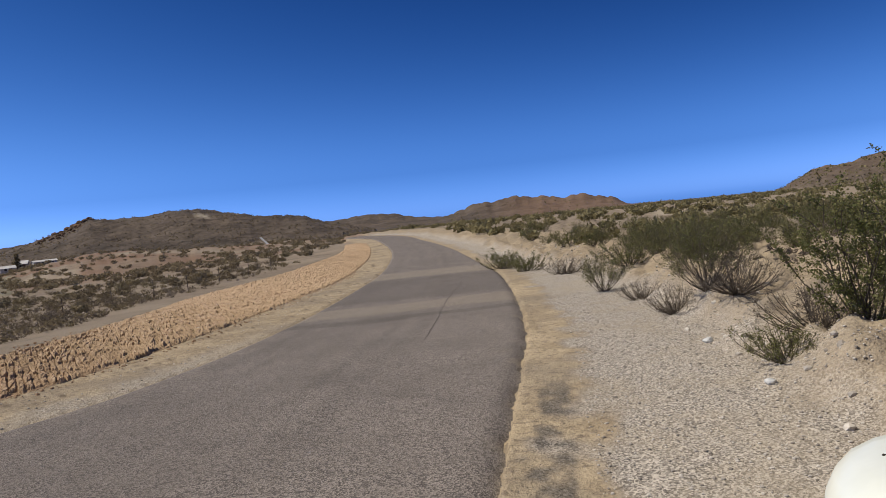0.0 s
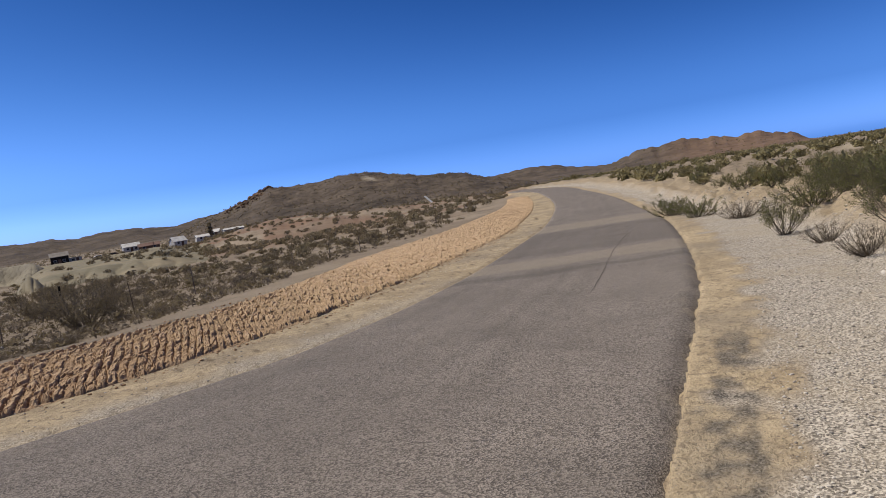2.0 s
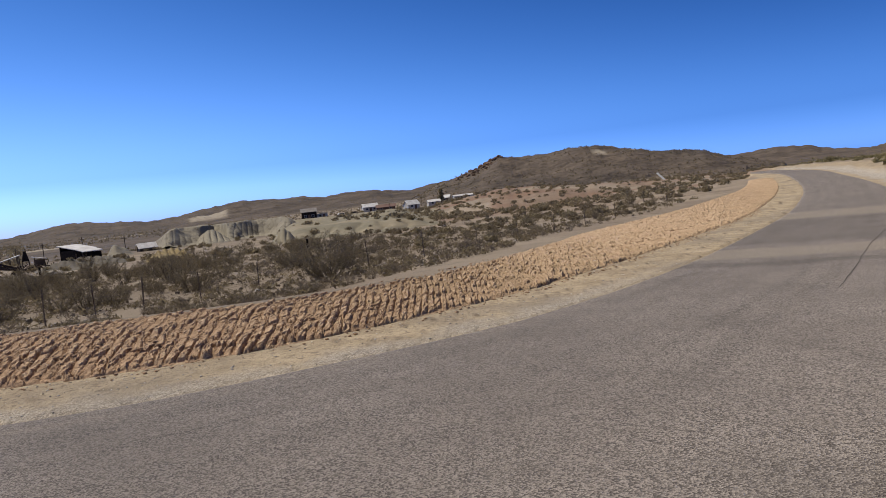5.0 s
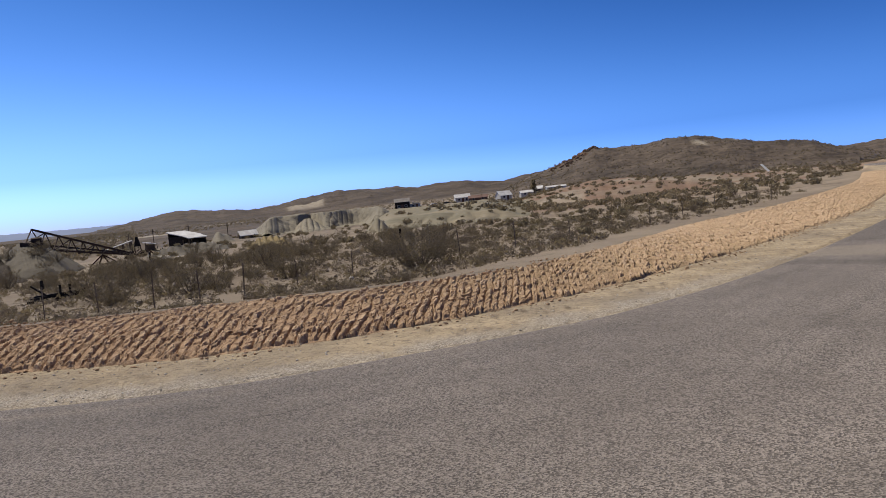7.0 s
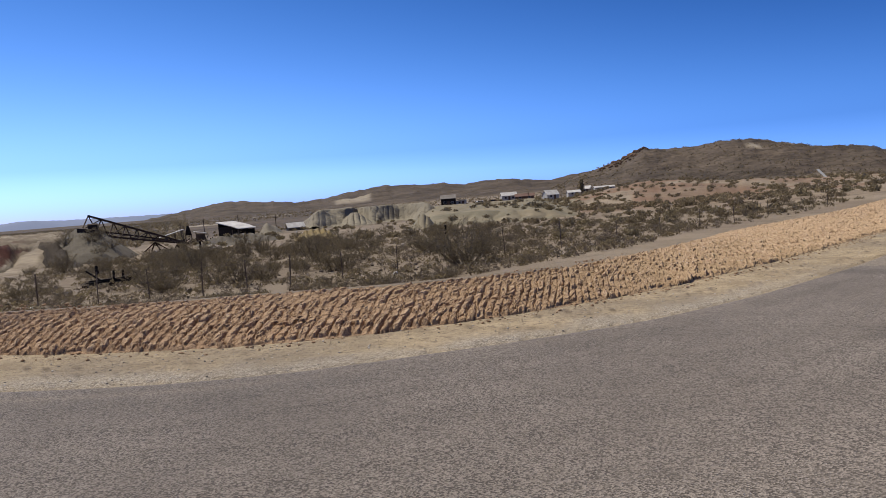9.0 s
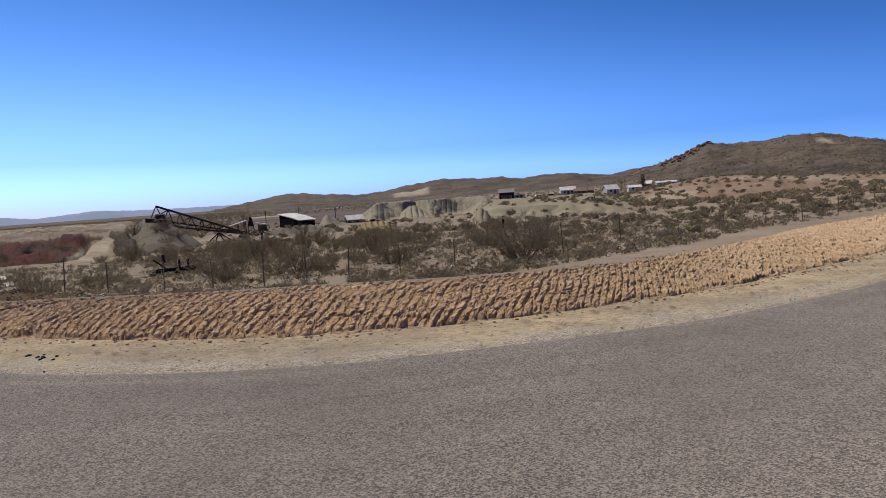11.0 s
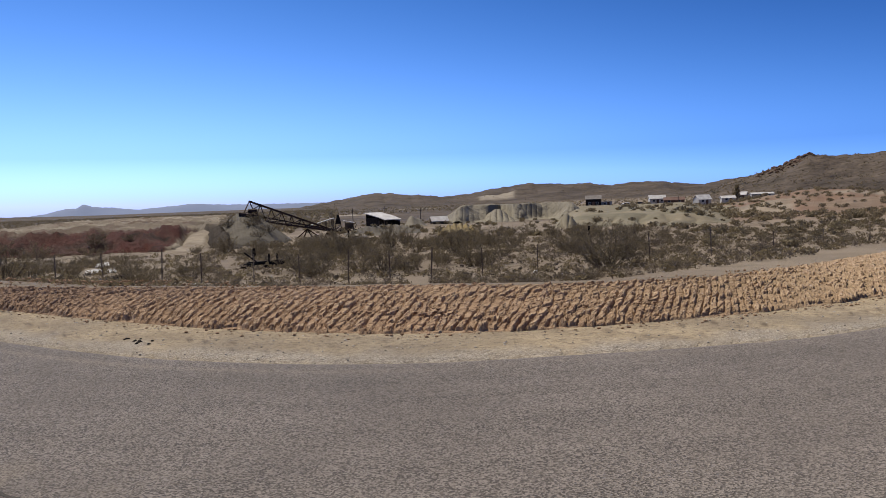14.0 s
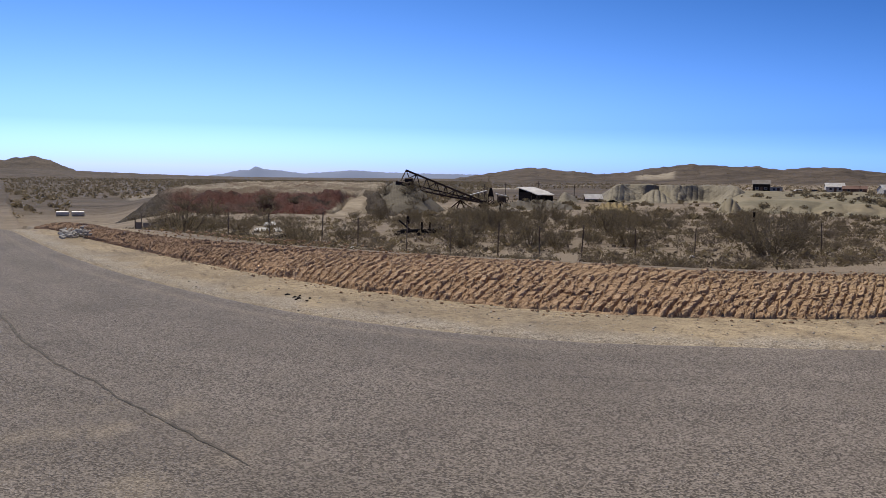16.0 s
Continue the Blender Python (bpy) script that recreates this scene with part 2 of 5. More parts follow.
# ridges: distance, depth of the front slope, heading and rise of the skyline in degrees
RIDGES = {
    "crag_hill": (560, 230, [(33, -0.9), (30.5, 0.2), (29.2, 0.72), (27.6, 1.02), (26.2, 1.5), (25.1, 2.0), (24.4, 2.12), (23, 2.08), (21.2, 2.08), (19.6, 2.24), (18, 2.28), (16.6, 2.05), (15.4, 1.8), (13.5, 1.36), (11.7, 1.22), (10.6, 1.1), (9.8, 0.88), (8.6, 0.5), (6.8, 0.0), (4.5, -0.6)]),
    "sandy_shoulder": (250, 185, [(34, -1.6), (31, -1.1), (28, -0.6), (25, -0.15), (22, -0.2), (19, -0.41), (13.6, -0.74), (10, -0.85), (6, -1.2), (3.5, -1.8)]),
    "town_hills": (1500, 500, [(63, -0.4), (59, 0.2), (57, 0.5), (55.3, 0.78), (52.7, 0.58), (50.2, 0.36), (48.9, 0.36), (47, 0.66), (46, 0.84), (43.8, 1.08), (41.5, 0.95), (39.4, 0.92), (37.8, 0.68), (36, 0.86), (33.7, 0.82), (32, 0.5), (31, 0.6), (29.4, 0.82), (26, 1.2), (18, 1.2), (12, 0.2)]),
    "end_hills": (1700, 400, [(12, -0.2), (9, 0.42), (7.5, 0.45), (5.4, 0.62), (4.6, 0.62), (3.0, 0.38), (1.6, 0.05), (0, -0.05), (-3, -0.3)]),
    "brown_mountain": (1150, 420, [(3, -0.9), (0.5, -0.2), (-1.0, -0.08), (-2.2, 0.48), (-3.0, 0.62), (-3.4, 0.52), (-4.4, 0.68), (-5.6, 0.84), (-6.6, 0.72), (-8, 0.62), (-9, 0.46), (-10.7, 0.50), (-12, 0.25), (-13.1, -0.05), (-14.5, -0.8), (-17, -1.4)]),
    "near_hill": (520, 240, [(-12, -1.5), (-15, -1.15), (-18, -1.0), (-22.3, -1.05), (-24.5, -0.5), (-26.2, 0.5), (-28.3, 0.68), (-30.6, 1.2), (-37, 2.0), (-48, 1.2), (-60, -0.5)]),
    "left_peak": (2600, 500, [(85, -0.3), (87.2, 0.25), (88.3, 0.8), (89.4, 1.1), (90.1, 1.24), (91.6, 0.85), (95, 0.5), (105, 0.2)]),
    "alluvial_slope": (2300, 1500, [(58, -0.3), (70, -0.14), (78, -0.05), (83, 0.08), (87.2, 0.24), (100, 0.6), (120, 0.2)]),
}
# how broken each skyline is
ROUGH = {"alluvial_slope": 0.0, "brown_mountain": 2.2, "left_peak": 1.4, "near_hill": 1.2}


def base_height(x, y):
    """The land without its ridges."""
    r = np.hypot(x, y)
    road = -0.035 * 30 * smooth(y, 2, 46) * 1.05
    road = np.where(y > 2, road, 0) - 4.2 * smooth(-x, 25, 62) * smooth(y, 30, 12) + 0.004 * np.clip(y - 50, 0, 80)
    out = beyond(STRIP_OUT, x, y)
    right = beyond(RIGHT_EDGE, x, y)
    heading = np.degrees(np.arctan2(-x, y))
    fall = 0.0035 + 0.0105 * smooth(heading, 9, 24)
    field = -1.05 - fall * np.clip(r - 27, 0, 240) + 0.10 * fractal(x, y, 14, 3)
    field = field - 2.9 * smooth(heading, 80.5, 86) * smooth(r, 34, 130) * (1 - smooth(r, 260, 900))
    z = road + (field - road) * smooth(out, 0, 9)
    lump = fractal(x, y, 2.2, 21)
    bank = (0.34 + 0.17 * lump + 0.10 * fractal(x, y, 0.8, 23, 2)) * smooth(-right, 2.25 + 0.30 * wave(x, y, 3.0, 5) + 0.10 * wave(x, y, 0.9, 6), 2.95 + 0.30 * wave(x, y, 3.0, 5)) - 0.0125 * np.clip(-right - 6, 0, 4200) + 0.12 * fractal(x, y, 12, 9) * smooth(-right, 4, 9)
    z = z + np.where(right < 0, bank, 0)
    return z


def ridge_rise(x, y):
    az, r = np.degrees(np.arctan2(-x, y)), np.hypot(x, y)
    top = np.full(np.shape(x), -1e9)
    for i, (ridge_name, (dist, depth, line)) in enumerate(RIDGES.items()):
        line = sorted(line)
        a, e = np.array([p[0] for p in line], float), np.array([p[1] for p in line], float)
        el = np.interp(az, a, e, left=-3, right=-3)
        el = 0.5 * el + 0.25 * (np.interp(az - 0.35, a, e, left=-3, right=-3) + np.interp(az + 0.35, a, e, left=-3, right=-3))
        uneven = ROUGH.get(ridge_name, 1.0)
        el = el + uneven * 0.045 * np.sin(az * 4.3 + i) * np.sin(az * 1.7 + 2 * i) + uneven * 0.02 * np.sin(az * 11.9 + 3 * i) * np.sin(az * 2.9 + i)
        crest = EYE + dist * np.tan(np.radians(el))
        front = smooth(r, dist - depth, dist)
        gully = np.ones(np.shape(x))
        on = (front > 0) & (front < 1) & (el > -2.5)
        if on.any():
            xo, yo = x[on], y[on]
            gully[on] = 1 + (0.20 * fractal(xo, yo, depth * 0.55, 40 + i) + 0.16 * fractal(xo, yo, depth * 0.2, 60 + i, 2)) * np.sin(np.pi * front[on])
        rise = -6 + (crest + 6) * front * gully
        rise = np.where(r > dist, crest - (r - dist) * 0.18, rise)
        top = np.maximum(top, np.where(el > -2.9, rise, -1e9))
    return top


def height(x, y):
    x, y = np.asarray(x, float), np.asarray(y, float)
    r = np.hypot(x, y)
    z = base_height(x, y)
    if r.max() < 58:
        return z
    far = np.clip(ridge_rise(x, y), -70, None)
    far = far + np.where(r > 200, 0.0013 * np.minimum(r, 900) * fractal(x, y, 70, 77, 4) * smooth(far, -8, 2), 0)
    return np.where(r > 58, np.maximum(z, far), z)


def grid_mesh(name, X, Y, Zv, material, attrs=(), smooth_it=True):
    """A sheet from a grid of places."""
    nu, nv = X.shape
    me = bpy.data.meshes.new(name)
    idx = np.arange(nu * nv).reshape(nu, nv)
    f = np.stack([idx[:-1, :-1], idx[1:, :-1], idx[1:, 1:], idx[:-1, 1:]], -1).reshape(-1, 4)
    me.vertices.add(nu * nv)
    me.vertices.foreach_set("co", np.stack([X, Y, Zv], -1).astype(np.float32).ravel())
    me.loops.add(f.size)
    me.loops.foreach_set("vertex_index", f.ravel().astype(np.int32))
    me.polygons.add(len(f))
    me.polygons.foreach_set("loop_start", np.arange(0, f.size, 4, dtype=np.int32))
    me.polygons.foreach_set("use_smooth", np.full(len(f), smooth_it))
    for key, val in attrs:
        a = me.attributes.new(key, "FLOAT", "POINT")
        a.data.foreach_set("value", np.asarray(val, np.float32).ravel())
    me.materials.append(material)
    me.update()
    me.validate()
    return me


tl = np.gradient(LEFT_EDGE, axis=0)
tl /= np.linalg.norm(tl, axis=1, keepdims=True)
off = 0.9 + 0.8 * smooth(LEFT_EDGE[:, 0], -30, -10)
FOOT = spline((LEFT_EDGE + np.stack([-tl[:, 1], tl[:, 0]], 1) * off[:, None])[::36])

# one ground sheet, finer where the camera looks
az = np.radians(np.r_[np.arange(-180, -42, 4.0), np.arange(-42, 104, 0.22), np.arange(104, 181, 4.0)])
rr = np.r_[0.0, 0.6 * np.exp(np.linspace(0, math.log(4600 / 0.6), 350))]
R_, A_ = np.meshgrid(rr, az, indexing="ij")
GX, GY = -np.sin(A_) * R_, np.cos(A_) * R_
GZ = height(GX, GY)
right_off, out_off, left_off = beyond(RIGHT_EDGE, GX, GY), beyond(STRIP_OUT, GX, GY), beyond(LEFT_EDGE, GX, GY)
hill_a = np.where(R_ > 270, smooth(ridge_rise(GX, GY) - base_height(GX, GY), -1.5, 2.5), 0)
azd = np.degrees(A_)
hill_a = np.maximum(hill_a, 0.95 * smooth(R_, 120, 200) * smooth(azd, 40, 46))
red_a = smooth(-azd, 2, 8) * smooth(R_, 350, 600) * 0.5
shoulder_a = smooth(R_, 60, 150) * smooth(R_, 330, 250) * smooth(azd, 3, 9) * smooth(azd, 36, 29)
red_a = np.maximum(red_a, 0.8 * shoulder_a * smooth(wave(GX, GY, 40, 15), -0.5, 0.4))


def patch(a, b, r0, r1):
    wob = 0.5 * wave(GX, GY, 25, 17)
    return smooth(azd, a - 0.25, a + 0.25) * smooth(azd, b + 0.25, b - 0.25) * smooth(R_, r0 - 6 + 8 * wob, r0 + 6 + 8 * wob) * smooth(R_, r1 + 6 + 8 * wob, r1 - 6 + 8 * wob)


pale_a = np.clip(patch(16.7, 17.6, 482, 512) + patch(14.0, 14.9, 515, 530) + patch(50.2, 53.6, 690, 740) + patch(55, 60, 420, 470) + patch(44.8, 47.4, 1180, 1260) + 0.8 * patch(85.6, 92.5, 58, 74)
                 + 0.7 * patch(25.5, 29.5, 150, 185) + 0.5 * patch(16, 23, 205, 222) + 0.6 * patch(66, 84, 250, 300) + 0.7 * patch(-4, -1.5, 110, 170) + 0.8 * patch(-18, -15.5, 90, 120), 0, 1)
edge_wob = 0.25 * wave(GX, GY, 1.5, 31)
sand_a = np.maximum(smooth(-right_off, -0.3, 0.05) * smooth(-right_off, 0.85 + edge_wob * 1.6, 0.5 + edge_wob * 1.6), smooth(left_off, -0.4, 0.0) * smooth(left_off, 4.0, 2.4))
sand_a = np.maximum(sand_a, 0.75 * smooth(-right_off, 2.0 + edge_wob, 3.0 + edge_wob) * smooth(-right_off, 13, 5))
gravel_a = smooth(-right_off, 0.5 + edge_wob * 1.4, 0.85 + edge_wob * 1.4) * smooth(-right_off, 3.2 + edge_wob, 2.0 + edge_wob)
oldtar_a = 0.85 * smooth(np.abs(-right_off - 0.36 - 0.05 * wave(GX, GY, 1.0, 33)), 0.17, 0.10) * smooth(wave(GX, GY, 0.5, 34) + 0.8 * wave(GX, GY, 1.7, 35), -0.55, 0.0) * smooth(GY, 8.2, 6.8)
rut_a = 0
for o, w in ((0.10, 0.05), (0.55, 0.04), (0.95, 0.05), (1.38, 0.05)):
    rut_a = np.maximum(rut_a, smooth(np.abs(left_off - o - 0.10 * wave(GX, GY, 5.0, 36) - 0.03 * wave(GX, GY, 0.7, 37)), w, w * 0.2) * smooth(wave(GX, GY, 2.6, 38 + int(o * 10)), -0.1, 0.5))
gravel_a = np.maximum(gravel_a, 0.75 * smooth(left_off, -0.2, 0.0) * smooth(left_off, 0.75 + edge_wob, 0.2 + edge_wob) * smooth(GY, 18, 10))
under = (right_off > 0) & (left_off < 0)
foot_off = beyond(FOOT, GX, GY)
strip_in = (foot_off > 0.3) & (out_off < -0.3) & (R_ < 95)
GZ = GZ - np.where(under & (R_ < 200), 0.05, 0) - np.where(strip_in, 0.06, 0)
ground = tagged(new("ground", grid_mesh("ground", GX, GY, GZ, SOIL, [("hill", hill_a), ("red", red_a), ("pale", pale_a), ("sand", sand_a), ("gravel", gravel_a), ("oldtar", oldtar_a), ("rut", rut_a)])),
                "pale desert ground with sand, gravel and brown hills", "ground", kind="structure")


# ---- road and the churned strip beside it ----
def band(line_a, line_b, nu, nv, grow=1.0):
    """Places between two lines: along them, then across."""
    u = np.linspace(0, 1, nu) ** grow
    pick = lambda L: np.stack([np.interp(u * (len(L) - 1), np.arange(len(L)), L[:, k]) for k in (0, 1)], 1)
    a, b = pick(line_a), pick(line_b)
    w = np.linspace(0, 1, nv)[None, :, None]
    p = a[:, None] * (1 - w) + b[:, None] * w
    return p[..., 0], p[..., 1]


RX, RY = band(LEFT_EDGE, RIGHT_EDGE, 1200, 48)
ragged = 0.06 * fractal(RX, RY, 0.8, 61, 3)
W = np.linspace(0, 1, 48)[None] * np.ones((1200, 1))
edge = np.minimum(W, 1 - W)
RZ = base_height(RX, RY) + 0.03 - 0.09 * (1 - smooth(edge, 0, 0.03))
RX = RX + ragged * (edge < 0.02)
far_in = W * np.hypot(RX[:, -1] - RX[:, 0], RY[:, -1] - RY[:, 0])[:, None]
dust_a = 0.8 * smooth(wave(RX, RY, 1.2, 71) - 14 * edge, 0.0, 0.6)
dust_a = np.maximum(dust_a, 0.45 * smooth(np.abs(far_in - 0.55), 0.10, 0.02) * smooth(RY, 16, 9))            # pale worn line inside the edge
dust_a = np.maximum(dust_a, 0.62 * smooth(np.abs(RY - 17.4 - 0.12 * RX + 0.3 * wave(RX, RY, 3, 72)), 1.5, 0.9) * smooth(RX, -6, -3))   # pale band across the road
dust_a = np.maximum(dust_a, 0.65 * smooth(np.abs(RY - 36 + 0.5 * wave(RX, RY, 4, 73)), 4.0, 2.0))
dust_a = np.maximum(dust_a, 0.9 * smooth(fractal(RX, RY, 0.9, 74, 3), 0.2, 0.9) * smooth(np.hypot(RX + 4.9, RY - 0.3), 1.6, 0.3))
dust_a = np.maximum(dust_a, 0.45 * smooth(np.hypot((RX + 16) / 2.0, RY + 2.6), 1.2, 0.4))
tar_a = 0.30 * smooth(np.abs(RY - 15.0 - 0.12 * RX + 0.3 * wave(RX, RY, 3, 72)), 0.55, 0.2) + 0.22 * smooth(RY, 19, 20) * smooth(RY, 34, 31) + 0.14 * smooth(fractal(RX, RY, 3.5, 75, 3), 0.4, 1.1)
tar_a = np.clip(tar_a, 0, 0.6)
# bands polished or darkened by wheels, that wander along the road
wheel_a = 0
for o, w, k in ((1.15, 0.30, 51), (2.0, 0.16, 52), (2.9, 0.42, 53), (3.9, 0.2, 54), (4.7, 0.35, 55)):
    wheel_a = np.maximum(wheel_a, smooth(np.abs(far_in - o - 0.12 * wave(RX, RY, 9.0, k) - 0.04 * wave(RX, RY, 1.6, k + 9)), w, w * 0.3) * (0.30 + 0.30 * wave(RX, RY, 6.0, k + 20)))
wheel_a = np.clip(wheel_a, 0, 0.6)
road = tagged(new("road", grid_mesh("road", RX, RY, RZ, ASPHALT, [("dust", dust_a), ("tar", tar_a), ("wheel", wheel_a)])), "worn grey chip-seal road with patched cracks and sandy edges", "road", kind="structure")

def strip_line(line, x0, y1):
    """The part of a line that borders the strip, stepped finest where it is near the camera."""
    keep = (line[:, 0] > x0) & (line[:, 1] < y1)
    p = spline(line[keep][::18], 4000)
    w = 1 / np.clip(np.hypot(*p.T), 9, None) ** 1.5
    c = np.r_[0, np.cumsum(w)[:-1]]
    k = np.linspace(0, c[-1], 2500)
    return np.stack([np.interp(k, c, p[:, i]) for i in (0, 1)], 1)


NA, NC = 2500, 200
fa, fb = strip_line(FOOT, -30, 100), strip_line(STRIP_OUT, -30, 100)
V = np.linspace(0, 1, NC)[None] * np.ones((NA, 1))
SX, SY = fa[:, :1] * (1 - V) + fb[:, :1] * V, fa[:, 1:] * (1 - V) + fb[:, 1:] * V
S = np.cumsum(np.hypot(np.gradient(SX[:, 100]), np.gradient(SY[:, 100])))[:, None] * np.ones((1, NC))
T = V * np.hypot(SX[:, -1] - SX[:, 0], SY[:, -1] - SY[:, 0])[:, None]
wild = np.maximum(0.8 * smooth(wave(SX, SY, 5.0, 88), 0.1, 0.9), smooth(SY, 12, 19))
wild = np.maximum(wild, 0.75 * smooth(SX, -12, -17))
ph = S / 0.165 + 0.08 * T + 0.22 * wave(SX, SY, 2.2, 81) + 0.10 * wave(SX, SY, 0.5, 82)
rows_ = T / 0.34 + 0.30 * wave(SX, SY, 1.3, 83) + 0.22 * wave(SX, SY, 0.4, 84)


def clods(u, v, jitter, seed):
    """Crumbled lumps in staggered rows: how deep inside its lump a place lies, and the lump's own height."""
    hashed = lambda i, j, k: np.mod(np.sin(i * 127.1 + j * 311.7 + k * 74.7 + seed) * 43758.5453, 1.0)
    f1, f2, own = np.full(u.shape, 9.0), np.full(u.shape, 9.0), np.zeros(u.shape)
    iu, iv = np.floor(u), np.floor(v)
    for di in (-1, 0, 1):
        for dj in (-1, 0, 1):
            i, j = iu + di, iv + dj
            d = np.hypot(u - i - 0.5 - jitter * (hashed(i, j, 0) - 0.5), v - j - 0.5 - jitter * (hashed(i, j, 1) - 0.5))
            near = d < f1
            f2 = np.where(near, f1, np.minimum(f2, d))
            own = np.where(near, hashed(i, j, 2), own)
            f1 = np.where(near, d, f1)
    return f2 - f1, own


inner, own = clods(ph, rows_ + 0.5 * np.mod(np.floor(ph), 2), 0.55 + 0.40 * wild, 1.0)
inner2, own2 = clods(S / 0.075 + 0.8 * wave(SX, SY, 0.5, 90), T / 0.14 + 0.8 * wave(SX, SY, 0.5, 91), 0.95, 5.0)
saw = ph - np.floor(ph)
furrow = smooth(np.minimum(saw, 1 - saw), 0.02, 0.20)      # the treads' rows, with a trough between them
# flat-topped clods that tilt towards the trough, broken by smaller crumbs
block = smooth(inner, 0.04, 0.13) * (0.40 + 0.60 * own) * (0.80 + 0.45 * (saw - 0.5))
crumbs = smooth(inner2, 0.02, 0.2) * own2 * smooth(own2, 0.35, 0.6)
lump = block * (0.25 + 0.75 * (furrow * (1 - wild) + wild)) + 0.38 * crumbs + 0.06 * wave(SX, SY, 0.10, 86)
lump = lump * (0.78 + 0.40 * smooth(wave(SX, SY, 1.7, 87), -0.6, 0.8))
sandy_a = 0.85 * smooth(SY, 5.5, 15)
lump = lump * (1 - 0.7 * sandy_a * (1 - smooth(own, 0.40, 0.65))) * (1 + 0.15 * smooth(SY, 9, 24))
fade = smooth(V - 0.022 * wave(SX, SY, 0.9, 92) - 0.014 * wave(SX, SY, 0.25, 93), 0.016, 0.034) * smooth(V, 1.0, 0.94)
swell = 0.14 * np.sin(np.pi * V) ** 0.8
SZ = base_height(SX, SY) + 0.01 + (swell + 0.012 + 0.066 * np.clip(lump, -0.2, 1.3) - 0.02) * fade - 0.09 * (1 - smooth(np.minimum(V, 1 - V), 0, 0.02))
# crest: sunlit paleness of the lump tops, put into the colour
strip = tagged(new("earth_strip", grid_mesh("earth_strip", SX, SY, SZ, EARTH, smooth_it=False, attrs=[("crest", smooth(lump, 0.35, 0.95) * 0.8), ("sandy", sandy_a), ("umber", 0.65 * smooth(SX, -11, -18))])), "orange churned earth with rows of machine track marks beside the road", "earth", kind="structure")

# far mountains, blue from the haze put into their colour and glow
azm = np.radians(np.linspace(46, 82, 240))
nodes = [(82, -0.3), (79, -0.05), (77.6, 0.15), (76.4, 0.45), (75.8, 0.42), (75.3, 0.75), (74.8, 0.52), (73.5, 0.42), (72, 0.22), (70, 0.36), (68.3, 0.5), (66, 0.36), (62, 0.28), (57, 0.22), (50, 0.12), (46, -0.2)]
na, ne = [np.array(v, float) for v in zip(*sorted(nodes))]
el = np.interp(np.degrees(azm), na, ne) + 0.02 * np.sin(np.degrees(azm) * 9) * np.sin(np.degrees(azm) * 3.7)
MD = np.linspace(4250, 4700, 8)[None]
prof = np.r_[0.0, 0.35, 0.62, 0.85, 1.0, 0.9, 0.5, 0.0][None]
MZ = -45 + (EYE + 4430 * np.tan(np.radians(el))[:, None] + 45) * prof
backdrop = tagged(new("backdrop", grid_mesh("backdrop", -np.sin(azm)[:, None] * MD, np.cos(azm)[:, None] * MD, MZ, HAZE_GLOW)), "mountains far across the desert, blue haze painted in with a faint glow", "mountains", kind="structure")


# ---- helpers for things ----
def polar(heading, r):
    a = radians(heading)
    return -math.sin(a) * r, math.cos(a) * r


def ground_at(x, y):
    return float(surface(np.array([x]), np.array([y]))[0])


